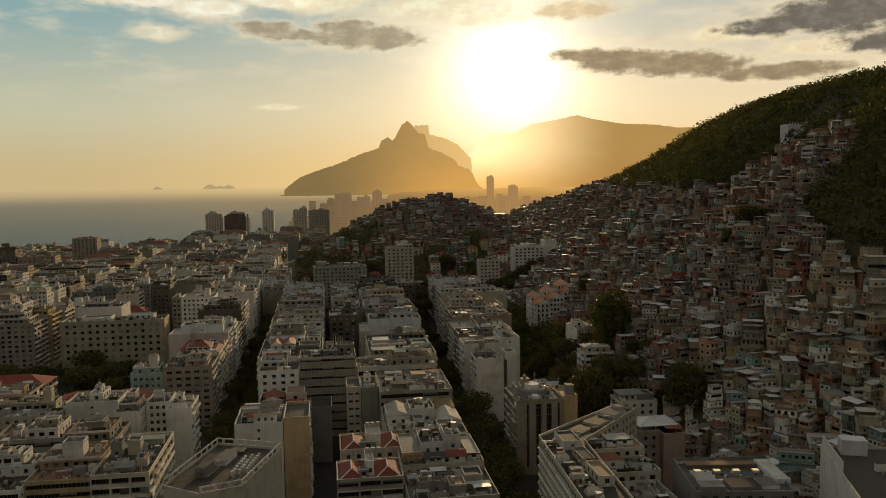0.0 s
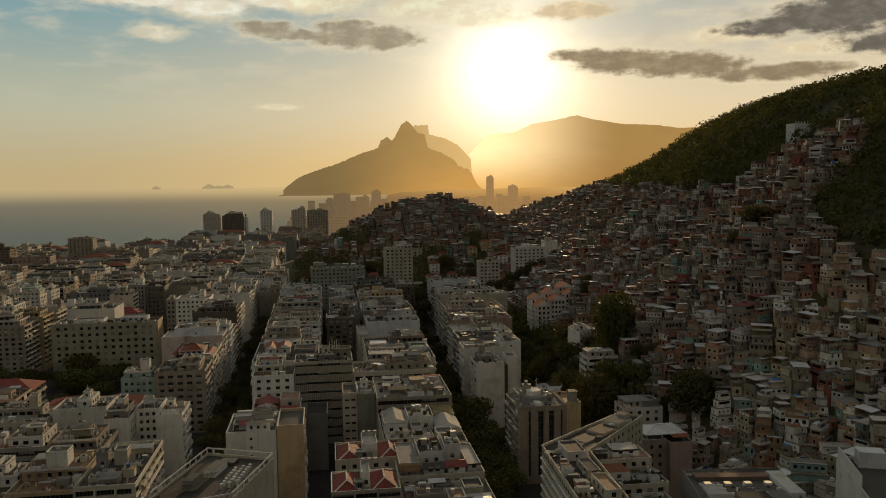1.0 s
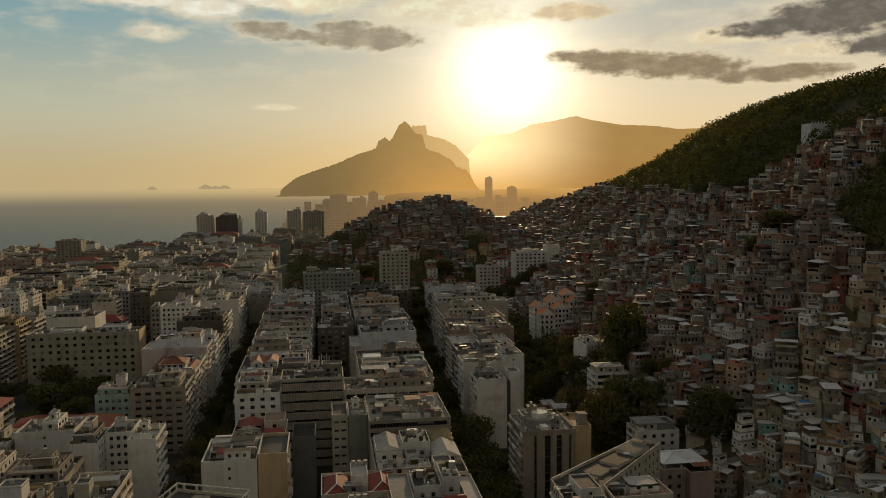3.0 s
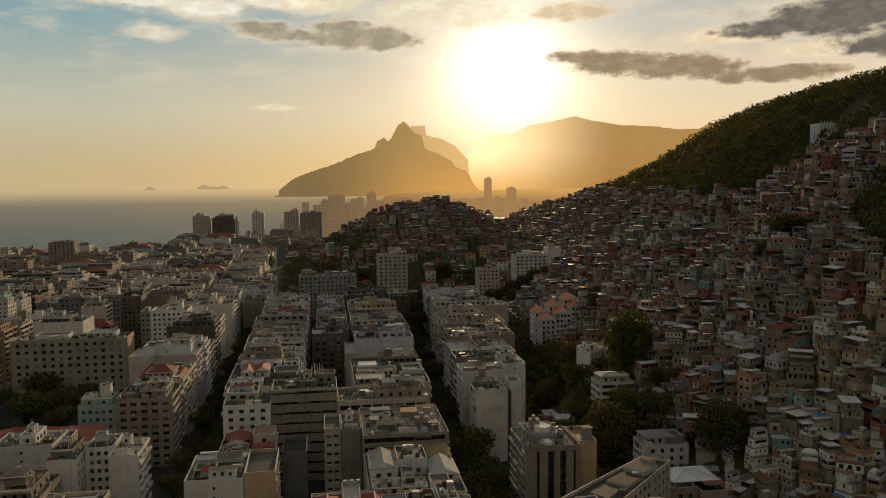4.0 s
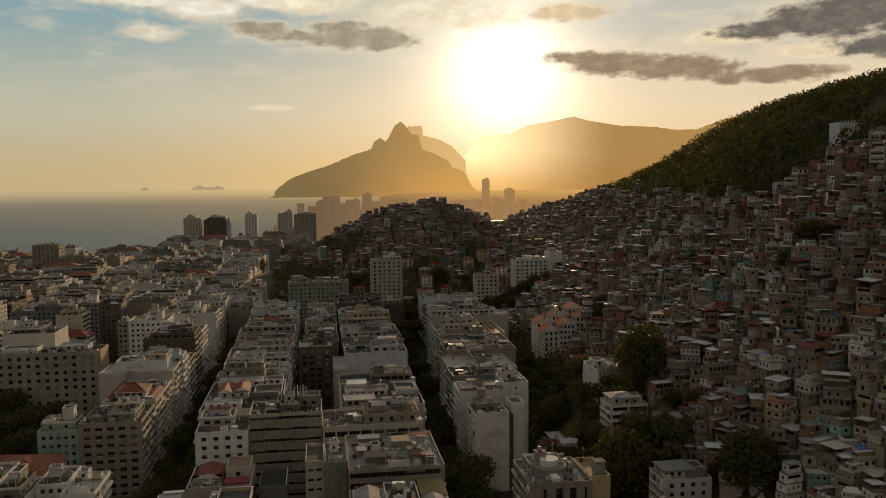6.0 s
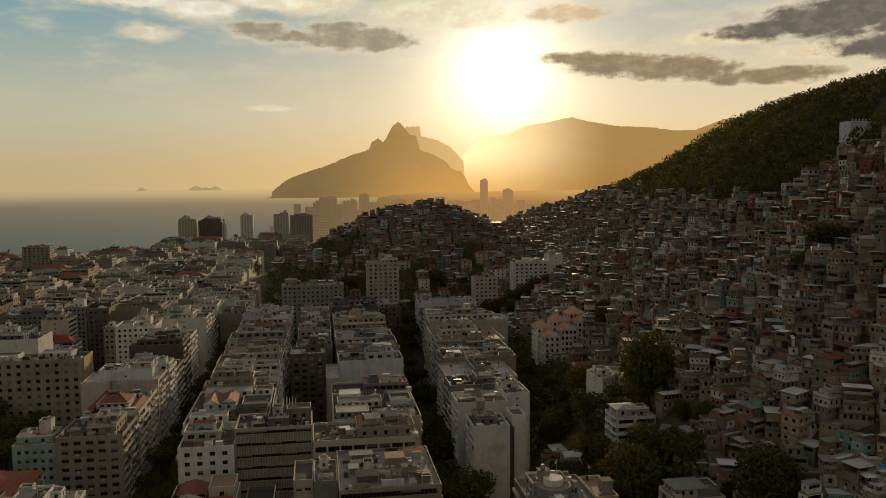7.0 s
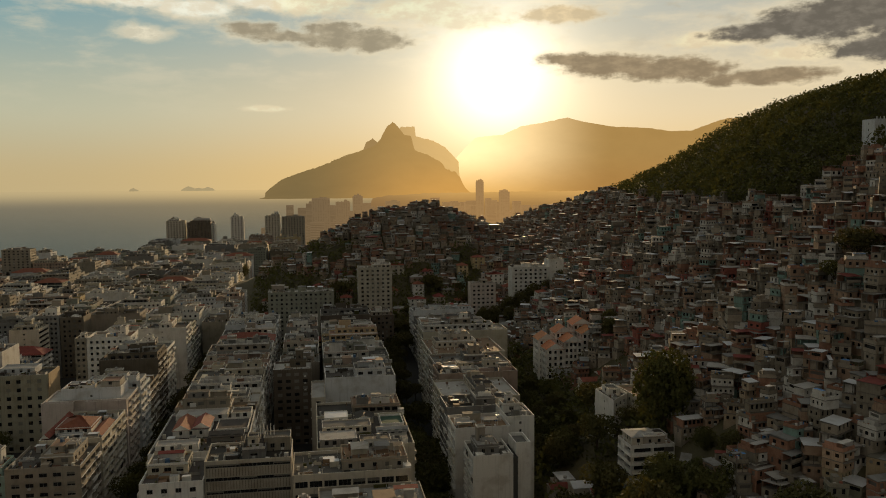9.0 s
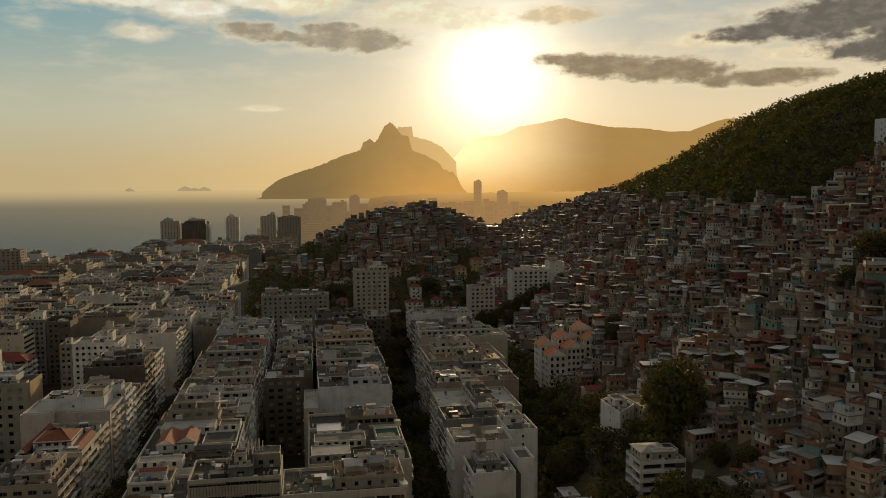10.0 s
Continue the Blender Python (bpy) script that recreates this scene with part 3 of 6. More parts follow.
            for a, b in strips:
                self.quad(u, a, z0, z1)
                self.quad(a, b, z0, z0 + 3)
                self.quad(a, b, z1 - 1.2, z1)
                self.hole(a, b, z0 + 3, z1 - 1.2, 1.2)
                for k in range(1, floors):
                    f0 = z0 + k * rise
                    self.pane(a, b, f0, min(f0 + rise - 0.15, z1 - 1.3), 1.15, "bare")
                u = b
            self.quad(u, L, z0, z1)


def window_parts(building, panes, single):
    """Each window as a part of its own, or, far off, all of a building's in one joined part."""
    if not panes:
        return
    single = single and not isinstance(building, Shell) and WINDOWS_LEFT[0] >= len(panes)
    if single:
        WINDOWS_LEFT[0] -= len(panes)
        for (x, y, z), turn, w, h, style in panes:
            part("window", pane_mesh(w, h, style), building, "", Matrix.Translation((x, y, z)) @ Matrix.Rotation(turn, 4, "Z"))
    else:
        s = Shell()
        for (x, y, z), turn, w, h, style in panes:
            c, d = math.cos(turn) * w / 2, math.sin(turn) * w / 2
            s.face([(x - c, y - d, z), (x + c, y + d, z), (x + c, y + d, z + h), (x - c, y - d, z + h)], "blind" if style == "blind" and w < 3 else "glass")
        part("glazing", s, building, kind="stuff")


def scatter(building, x0, x1, y0, y1, z, rng, count, avoid=()):
    """Pots, pipes, low walls, crates, awnings and washing strewn over a flat roof, too small to tell apart."""
    s = building if isinstance(building, Shell) else Shell()
    n = len(s.v)
    for _ in range(count // 3 if s is building else count):
        a, b, h, pick = rng.uniform(0.25, 1.4), rng.uniform(0.2, 1.1), rng.uniform(0.4, 1.5), rng.random()
        if pick < 0.3:
            a, b = (rng.uniform(1.5, 5.0), 0.15) if rng.random() < 0.5 else (0.15, rng.uniform(1.5, 4.5))
        elif pick < 0.42:
            a, b, h = rng.uniform(1.5, 4.0), rng.uniform(1.2, 3.0), rng.uniform(1.6, 2.5)
        u, v = rng.uniform(x0, max(x0 + 0.1, x1 - a)), rng.uniform(y0, max(y0 + 0.1, y1 - b))
        if u + a < x1 and v + b < y1 and all(u + a < e or u > f or v + b < g or v > i for e, f, g, i in avoid):
            m = rng.choice(("plaster_white", "plaster_white", "ac_metal", "plaster_grey", "dark_roof", "terrace_tiles", "leaf", "tank_grey", "plaster_cream"))
            s.box(u, u + a, v, v + b, z, z + h, m, rng.choice(("dark_roof", "fibre_cement", "zinc_sheet", "concrete_roof")) if pick < 0.42 else None)
    if s is not building and len(s.v) > n:
        part("rooftop_clutter", s, building, kind="stuff")


def roof_clutter(building, x0, x1, y0, y1, z, wall, rng, amount=1.0, near=True):
    """Stair heads, sheds, tanks, screens and machines on a flat roof."""
    w, d = x1 - x0, y1 - y0
    if w < 5 or d < 5:
        return
    for level in range(2):
        if w * d < 130 or w < 9 or d < 9 or rng.random() > (0.62, 0.2)[level]:
            break
        # a storey set back behind roof terraces
        a, b, c, e = x0 + rng.choice((0.1, 0.12 * w, 0.42 * w)), x1 - rng.choice((0.1, 0.12 * w, 0.3 * w)), y0 + rng.choice((1.5, 0.16 * d, 0.45 * d)), y1 - rng.uniform(0.3, 0.2 * d)
        s, panes, h = Shell(), [], rng.uniform(2.7, 3.1)
        col = wall if rng.random() < 0.55 else rng.choice(("plaster_white", "plaster_grey", "plaster_cream", "plaster_beige"))
        q = [(a, c), (b, c), (b, e), (a, e)]
        for k in range(4):
            Facade(s, q[k], q[(k + 1) % 4], z, z + h, col, panes, rng).build("w" if k != 2 else ".", rng.uniform(2.6, 4.0), rng.choice((1.2, 1.8, 2.2)), 1.4, 0.6)
        top = rng.choice(("concrete_roof", "concrete_roof", "dark_roof", "pale_roof", "terrace_tiles"))
        s.box(a - 0.25, b + 0.25, c - rng.choice((0.3, 0.3, 1.2)), e + 0.2, z + h, z + h + 0.2, col, top, floor=True)
        for ax, bx, cy, ey in ((a, b, c, c + 0.18), (a, a + 0.18, c + 0.18, e), (b - 0.18, b, c + 0.18, e), (a + 0.18, b - 0.18, e - 0.18, e)):
            s.box(ax, bx, cy, ey, z + h + 0.2, z + h + 0.95, rng.choice((col, col, "plaster_white")))
        storey = part("penthouse_storey", s, building)
        window_parts(storey, panes, near and len(panes) < 9)
        # dividing walls and planters on the terrace
        for _ in range(rng.randrange(1, 4)):
            s, u = Shell(), rng.uniform(x0, x1 - 1)
            s.box(u, u + rng.choice((0.2, 0.2, 2.4)), y0 + 0.05, c - 0.05, z, z + rng.uniform(0.6, 2.2), rng.choice((col, "plaster_white", "terrace_tiles")))
            part("terrace_wall", s, building)
        scatter(building, x0, x1, y0, y1, z, rng, round(w * d / 9), [(a - 0.3, b + 0.3, c - 0.3, e + 0.3)])
        x0, x1, y0, y1, z = a + 0.3, b - 0.3, c + 0.3, e - 0.3, z + h + 0.2
        w, d = x1 - x0, y1 - y0
    spots = []

    def spot(sx, sy, tries=12):
        for _ in range(tries):
            x, y = rng.uniform(x0 + 0.6, max(x0 + 0.7, x1 - sx - 0.6)), rng.uniform(y0 + 0.6, max(y0 + 0.7, y1 - sy - 0.6))
            if x + sx < x1 - 0.3 and y + sy < y1 - 0.3 and all(x + sx < a or x > b or y + sy < c or y > e for a, b, c, e in spots):
                spots.append((x, x + sx, y, y + sy))
                return x, y
        return None

    area = w * d
    for _ in range(max(1, round(min(3, area / 260) * amount))):
        sx, sy, h = rng.uniform(2.6, min(10, w * 0.55)), rng.uniform(2.4, min(8, d * 0.55)), rng.choice((2.3, 2.6, 2.9, 3.4, 4.6))
        p = spot(sx, sy)
        if p:
            s, panes = Shell(), []
            col = wall if rng.random() < 0.5 else rng.choice(("plaster_white", "plaster_grey", "plaster_cream", "plaster_beige"))
            q = [(p[0], p[1]), (p[0] + sx, p[1]), (p[0] + sx, p[1] + sy), (p[0], p[1] + sy)]
            for k in range(4):
                Facade(s, q[k], q[(k + 1) % 4], z, z + h, col, panes, rng).build("w" if k != 2 and rng.random() < 0.5 else ".", 2.4, 1.0, 1.2, 0.5)
            s.box(p[0] - 0.2, p[0] + sx + 0.2, p[1] - 0.2, p[1] + sy + 0.2, z + h, z + h + 0.2, col, rng.choice(("dark_roof", "dark_roof", "concrete_roof", "concrete_roof", "terrace_tiles")), floor=True)
            if rng.random() < 0.6:
                lip = rng.choice(("plaster_white", col))
                for ax, bx, cy, ey in ((0, sx, 0, 0.16), (0, 0.16, 0.16, sy), (sx - 0.16, sx, 0.16, sy), (0.16, sx - 0.16, sy - 0.16, sy)):
                    s.box(p[0] + ax, p[0] + bx, p[1] + cy, p[1] + ey, z + h + 0.2, z + h + 0.75, lip)
            if rng.random() < 0.5:
                s.drum(p[0] + sx * rng.uniform(0.3, 0.7), p[1] + sy * 0.6, z + h + 0.2, z + h + 1.5, 0.75, rng.choice(("tank_grey", "tank_grey", "tank_grey", "tank_blue")), 8, 0.88)
            house = part("penthouse", s, building)
            window_parts(house, panes, near and len(panes) < 5)
    for _ in range(round(min(14, area / 42) * amount)):
        sx, sy = rng.uniform(1.8, 8.0), rng.uniform(1.6, 5.5)
        p = spot(sx, sy)
        if not p:
            continue
        s, kind = Shell(), rng.random()
        if kind < 0.12:
            # a dark deck inside a white rim
            h, rim = rng.uniform(0.8, 2.6), rng.choice(("plaster_white", "plaster_white", wall))
            s.box(p[0] + 0.15, p[0] + sx - 0.15, p[1] + 0.15, p[1] + sy - 0.15, z, z + h - 0.25, wall, rng.choice(("dark_roof", "dark_roof", "terrace_tiles", "concrete_roof")))
            for ax, bx, cy, ey in ((0, sx, 0, 0.14), (0, 0.14, 0.14, sy), (sx - 0.14, sx, 0.14, sy), (0.14, sx - 0.14, sy - 0.14, sy)):
                s.box(p[0] + ax, p[0] + bx, p[1] + cy, p[1] + ey, z, z + h, rim)
            part("roof_deck", s, building)
        elif kind < 0.56:
            top, tilt = rng.choice(("sheet_metal", "fibre_cement", "fibre_cement", "fibre_cement", "clay_tiles", "dark_roof", "dark_roof", "pale_roof", "zinc_sheet")), rng.uniform(-0.7, 0.7)
            h = rng.uniform(2.1, 2.8)
            for a, b in ((0, 0), (sx - 0.15, 0), (0, sy - 0.15), (sx - 0.15, sy - 0.15)):
                s.box(p[0] + a, p[0] + a + 0.15, p[1] + b, p[1] + b + 0.15, z, z + h, "plaster_white")
            if rng.random() < 0.6:
                s.box(p[0] + 0.1, p[0] + sx - 0.1, p[1] + sy * 0.5, p[1] + sy - 0.1, z, z + h, wall)
            s.face([(p[0] - 0.2, p[1] - 0.2, z + h), (p[0] + sx + 0.2, p[1] - 0.2, z + h), (p[0] + sx + 0.2, p[1] + sy + 0.2, z + h + tilt), (p[0] - 0.2, p[1] + sy + 0.2, z + h + tilt)], top)
            s.face([(p[0] - 0.2, p[1] + sy + 0.2, z + h + tilt - 0.08), (p[0] + sx + 0.2, p[1] + sy + 0.2, z + h + tilt - 0.08), (p[0] + sx + 0.2, p[1] - 0.2, z + h - 0.08), (p[0] - 0.2, p[1] - 0.2, z + h - 0.08)], top)
            part("roof_shelter", s, building)
        elif kind < 0.68:
            for k in range(rng.choice((2, 3, 3))):
                s2 = Shell()
                s2.drum(p[0] + 0.8 + k * 1.9, p[1] + 0.9, z, z + 1.5, 0.8, rng.choice(("tank_grey", "tank_blue", "tank_grey", "tank_grey", "tank_grey")), 10, 0.88)
                part("water_tank", s2, building)
        elif kind < 0.8:
            for k in range(3):
                s2 = Shell()
                a = p[0] + k * 1.4
                s2.box(a, a + 1.0, p[1], p[1] + 0.9, z, z + 1.1, "ac_metal")
                s2.drum(a + 0.5, p[1] + 0.45, z + 1.1, z + 1.2, 0.38, "dark_roof", 8)
                part("cooling_unit", s2, building)
        else:
            s.box(p[0], p[0] + sx, p[1], p[1] + 0.2, z, z + rng.uniform(1.2, 2.6), rng.choice((wall, "plaster_white")))
            s.box(p[0], p[0] + 0.2, p[1] + 0.2, p[1] + sy, z, z + 1.6, rng.choice((wall, "plaster_white")))
            part("screen_wall", s, building)
    scatter(building, x0 + 0.3, x1 - 0.3, y0 + 0.3, y1 - 0.3, z, rng, round(min(90, area / 5) * min(1.3, amount)), spots)
    if near and rng.random() < 0.5:
        s = Shell()
        x, y = rng.uniform(x0 + 1, x1 - 1), rng.uniform(y0 + 1, y1 - 1)
        s.box(x - 0.04, x + 0.04, y - 0.04, y + 0.04, z, z + 5, "ac_metal")
        for k in range(4):
            s.box(x - 0.7 + 0.1 * k, x + 0.7 - 0.1 * k, y - 0.02, y + 0.02, z + 3.6 + 0.4 * k, z + 3.64 + 0.4 * k, "ac_metal")
        part("aerial", s, building)


TAKEN = []
COLOUR_WORDS = {"white": "white-painted", "cream": "cream", "grey": "grey", "beige": "beige", "ochre": "ochre-yellow", "rose": "dull pink", "sage": "grey-green", "brown": "brown-tiled", "slate": "dark recessed", "mint": "mint-green", "pale": "pale bluish-white", "khaki": "khaki", "blush": "pale pink"}
SIDE_WORDS = {"w": "with square windows", "g": "with small windows", "k": "with recessed balconies", "b": "with ribbon windows", "f": "with finned ribbons", "s": "with few windows", ".": "with bare party walls", "v": "with tall dark slots"}


def apartment(rect, h, colour, sides, roof="flat", joined=False, deck="", base=0.0, poly=None, clutter=1.0, single=None, spec=None, label="", group="city apartment blocks", seed=None):
    """A block of flats. sides: facade kinds for south, east, north, west (or for each edge of poly)."""
    x0, x1, y0, y1 = rect
    rng = random.Random(seed if seed is not None else int(x0 * 13 + y0 * 7 + h))
    pts = poly or [(x0, y0), (x1, y0), (x1, y1), (x0, y1)]
    wall = "plaster_" + colour
    single = (y0 < 430 and h < 60) if single is None else single
    TAKEN.append((x0, x1, y0, y1))
    front = next((k for k in sides if k in "fgvkbw"), sides[0])
    tops = {"flat": "and cluttered roof", "clay": "and tiled roof", "bare": "and flat roof"}
    city = joined if isinstance(joined, Shell) else CITY
    b = city if joined or isinstance(joined, Shell) else thing("apartment_building", label or f"{COLOUR_WORDS[colour]} apartment block {SIDE_WORDS[front]} {tops.get(roof, '')}", "building", group)
    s, panes = Shell(), []
    s.trim, s.far = city if joined else Shell(), bool(joined) and y0 > 690
    for k in range(len(pts)):
        kw = (spec or {}).get(k, {})
        Facade(s, pts[k], pts[(k + 1) % len(pts)], base, h, wall, panes, rng).build(sides[k] if k < len(sides) else ".", **kw)
    # parapet with a coping, open inside
    if roof != "clay":
        up = rng.uniform(0.8, 1.3)
        cx, cy = sum(p[0] for p in pts) / len(pts), sum(p[1] for p in pts) / len(pts)
        ins = []
        for k, p in enumerate(pts):
            a, c = pts[k - 1], pts[(k + 1) % len(pts)]
            ua, uc = Vector((p[0] - a[0], p[1] - a[1])).normalized(), Vector((c[0] - p[0], c[1] - p[1])).normalized()
            na, nc = Vector((-ua.y, ua.x)), Vector((-uc.y, uc.x))
            mid = na + nc
            q = Vector(p) + mid * (0.3 / max(0.4, mid.dot(na)))
            ins.append((q.x, q.y))
        for k in range(len(pts)):
            a, c, d, e = pts[k], pts[(k + 1) % len(pts)], ins[(k + 1) % len(pts)], ins[k]
            s.face([(*a, h), (*c, h), (*c, h + up), (*a, h + up)], wall)
            s.face([(*a, h + up), (*c, h + up), (*d, h + up), (*e, h + up)], "plaster_white" if rng.random() < 0.4 else wall)
            s.face([(*d, h), (*e, h), (*e, h + up), (*d, h + up)], wall)
        part("wall", s, b)
        r = Shell()
        r.face([(*p, h + 0.02) for p in ins], deck or rng.choice(("pale_roof", "concrete_roof", "concrete_roof", "dark_roof", "dark_roof", "terrace_tiles")))
        part("roof", r, b)
    else:
        part("wall", s, b)
        r = Shell()
        o, lift = 0.5, min(4.0, 0.32 * min(x1 - x0, y1 - y0))
        if x1 - x0 > y1 - y0:
            m0, m1 = (x0 + (y1 - y0) / 2, (y0 + y1) / 2), (x1 - (y1 - y0) / 2, (y0 + y1) / 2)
            A, B, C, D = (x0 - o, y0 - o), (x1 + o, y0 - o), (x1 + o, y1 + o), (x0 - o, y1 + o)
            faces = [(A, B, m1, m0), (C, D, m0, m1), (B, C, m1), (D, A, m0)]
        else:
            m0, m1 = ((x0 + x1) / 2, y0 + (x1 - x0) / 2), ((x0 + x1) / 2, y1 - (x1 - x0) / 2)
            A, B, C, D = (x0 - o, y0 - o), (x1 + o, y0 - o), (x1 + o, y1 + o), (x0 - o, y1 + o)
            faces = [(A, B, m0), (C, D, m1), (B, C, m1, m0), (D, A, m0, m1)]
        for fc in faces:
            r.face([(*p, h + (lift if p in (m0, m1) else 0.05)) for p in fc], "clay_tiles")
        r.face([(*p, h - 0.1) for p in (D, C, B, A)], "clay_tiles")
        part("roof", r, b)
    if not joined and s.trim.v:
        part("facade_trim", s.trim, b, kind="stuff")
    window_parts(b, panes, single)
    if roof == "flat" and clutter > 0:
        far = y0 > 440
        up_there = (city if joined else Shell()) if far else b
        if poly:
            xs, ys = sorted(p[0] for p in pts), sorted(p[1] for p in pts)
            roof_clutter(up_there, xs[1] + 2, xs[-2] - 2, ys[1] + 2, ys[-2] - 2, h + 0.02, wall, rng, clutter, single)
        else:
            roof_clutter(up_there, x0 + 0.5, x1 - 0.5, y0 + 0.5, y1 - 0.5, h + 0.02, wall, rng, clutter, y0 < 440)
        if far and not joined and up_there.v:
            part("rooftop_clutter", up_there, b, kind="stuff")
    return b


def pitched(parent, x0, x1, y0, y1, z, lift, mat="clay_tiles", along="x", hip=False, ridge="", name="pitched_roof", label=""):
    """A pitched roof with overhang and thickness, gabled or hipped, with pale ridge caps where asked."""
    s, o, t = Shell(), 0.35, 0.14
    x0, x1, y0, y1 = x0 - o, x1 + o, y0 - o, y1 + o
    if along == "x":
        m, k = (y0 + y1) / 2, ((y1 - y0) / 2 if hip else 0)
        r0, r1 = (x0 + k, m), (x1 - k, m)
        faces = [((x0, y0), (x1, y0), r1, r0), ((x1, y1), (x0, y1), r0, r1), ((x1, y0), (x1, y1), r1), ((x0, y1), (x0, y0), r0)]
    else:
        m, k = (x0 + x1) / 2, ((x1 - x0) / 2 if hip else 0)
        r0, r1 = (m, y0 + k), (m, y1 - k)
        faces = [((x0, y0), (x1, y0), r0), ((x1, y1), (x0, y1), r1), ((x1, y0), (x1, y1), r1, r0), ((x0, y1), (x0, y0), r0, r1)]
    for fc in faces:
        flat = len(fc) == 3 and not hip
        s.face([(*p, z + (lift if p in (r0, r1) else 0)) for p in fc], "plaster_white" if flat else mat)
    for a, b in (((x0, y0), (x1, y0)), ((x1, y0), (x1, y1)), ((x1, y1), (x0, y1)), ((x0, y1), (x0, y0))):
        s.face([(*a, z - t), (*b, z - t), (*b, z), (*a, z)], mat)
    s.face([(x0, y1, z - t), (x1, y1, z - t), (x1, y0, z - t), (x0, y0, z - t)], mat)
    if ridge:
        lines = [(r0, r1, lift, lift)] + ([((x0, y0), r0, 0, lift), ((x0, y1), r0 if along == "x" else r1, 0, lift), ((x1, y0), r1 if along == "x" else r0, 0, lift), ((x1, y1), r1, 0, lift)] if hip else [])
        for a, b, za, zb in lines:
            d = Vector((b[0] - a[0], b[1] - a[1]))
            if d.length < 0.3:
                continue
            n2 = Vector((-d.y, d.x)).normalized() * 0.22
            A0, A1 = Vector((a[0], a[1], z + za + 0.14)), Vector((b[0], b[1], z + zb + 0.14))
            nn = Vector((n2.x, n2.y, 0))
            s.face([A0 - nn, A1 - nn, A1 + nn, A0 + nn], ridge)
            s.face([A0 - nn - Vector((0, 0, 0.2)), A1 - nn - Vector((0, 0, 0.2)), A1 - nn, A0 - nn], ridge)
    return part(name, s, parent, label)


def pergola(parent, x0, x1, y0, y1, z, h=2.6, mat="timber"):
    s = Shell()
    for a, b in ((x0, y0), (x1 - 0.15, y0), (x0, y1 - 0.15), (x1 - 0.15, y1 - 0.15)):
        s.box(a, a + 0.15, b, b + 0.15, z, z + h, mat)
    y = y0
    while y < y1:
        s.box(x0 - 0.3, x1 + 0.3, y, y + 0.14, z + h, z + h + 0.18, mat, floor=True)
        y += 0.55
    for x in (x0, x1 - 0.12):
        s.box(x, x + 0.12, y0, y1, z + h - 0.2, z + h, mat, floor=True)
    return part("pergola", s, parent)


def room(parent, x0, x1, y0, y1, z0, z1, colour, sides, seed=1, top="concrete_roof", name="upper_storey", edge=0.5, **spec):
    """A further mass of a building, with its own windows, slab roof and low parapet."""
    s, panes, rng = Shell(), [], random.Random(seed)
    q, wall, s.trim = [(x0, y0), (x1, y0), (x1, y1), (x0, y1)], "plaster_" + colour, Shell()
    for k in range(4):
        Facade(s, q[k], q[(k + 1) % 4], z0, z1, wall, panes, rng).build(sides[k], **spec)
    s.face([(*p, z1) for p in q], top)
    if edge:
        for a, b, c, d in ((x0, x1, y0, y0 + 0.2), (x0, x0 + 0.2, y0 + 0.2, y1), (x1 - 0.2, x1, y0 + 0.2, y1), (x0 + 0.2, x1 - 0.2, y1 - 0.2, y1)):
            s.box(a, b, c, d, z1, z1 + edge, wall, "plaster_white")
    ob = part(name, s, parent)
    if s.trim.v:
        part("facade_trim", s.trim, parent, kind="stuff")
    window_parts(ob, panes, len(panes) < 40)
    return ob

# ---- the near blocks, one by one ----
A = apartment
# row west of the western street
A((-67, -57, 333, 352), 30, "white", ".k.s")
A((-76.5, -67.2, 340, 356), 31, "white", "w..s", spec={0: dict(bay=2.2, w=1.2)})
A((-87, -76.7, 331, 350), 30, "white", ".w.s")
A((-83, -59, 408, 433), 30, "beige", "wk.s", spec={0: dict(bay=4.4, w=2.6)})
A((-99, -83.2, 410, 428), 27, "mint", "w..s", spec={0: dict(bay=2.6)})
b = A((-81, -59, 436, 474), 30.5, "cream", "wk.s", clutter=0, label="cream block with balconies and red hipped tile roofs")
room(b, -78, -65, 445, 460, 30.52, 32.9, "white", "w..w", 25, bay=2.6, w=1.7)
pitched(b, -78, -65, 445, 460, 33.0, 3.2, "clay_tiles", "x", True)
pitched(b, -64.4, -59.7, 440, 460, 31.2, 1.3, "clay_tiles", "y", False)
room(b, -64.2, -60, 440.4, 459.6, 30.52, 31.0, "cream", "....", 27, edge=0)
pitched(b, -81.2, -78.6, 439, 470, 31.6, 1.5, "clay_tiles", "y", False)
room(b, -76, -67, 437, 443, 30.52, 31.9, "pale", "w..w", 26, "sheet_metal")
scatter(b, -80, -60, 461, 473, 30.52, random.Random(28), 50)
scatter(b, -66, -60, 436.6, 439.6, 30.52, random.Random(29), 14)
b = A((-93, -59, 480, 499.8), 34, "blush", ".k.s", clutter=0, deck="pale_roof", label="pale pink block with two blank front wings and balconies")
for x0, x1, k in ((-93, -80.5, 24), (-75.5, -59.1, 25)):
    room(b, x0, x1, 477, 479.9, 0.5, 34, "blush", "....", k, "pale_roof", "front_wing", 0.9)
room(b, -87, -63, 484.5, 499, 34.02, 38.2, "pale", "s..s", 24, "pale_roof", edge=0.7)
room(b, -72, -64, 488, 497, 38.22, 40.4, "cream", "w..w", 30, "terrace_tiles", edge=0.4)
scatter(b, -86, -73, 486, 498, 38.22, random.Random(33), 40)
b = A((-167, -104.6, 524, 541), 36, "khaki", "w.ss", spec={0: dict(bay=4.3, w=1.9, h=1.75, margin=1.6, storey=3.7)}, clutter=0, deck="dark_roof", label="long grey-green block with rows of dark square windows")
# low sun's warm light on the east gable, put into an ochre facing
s = Shell()
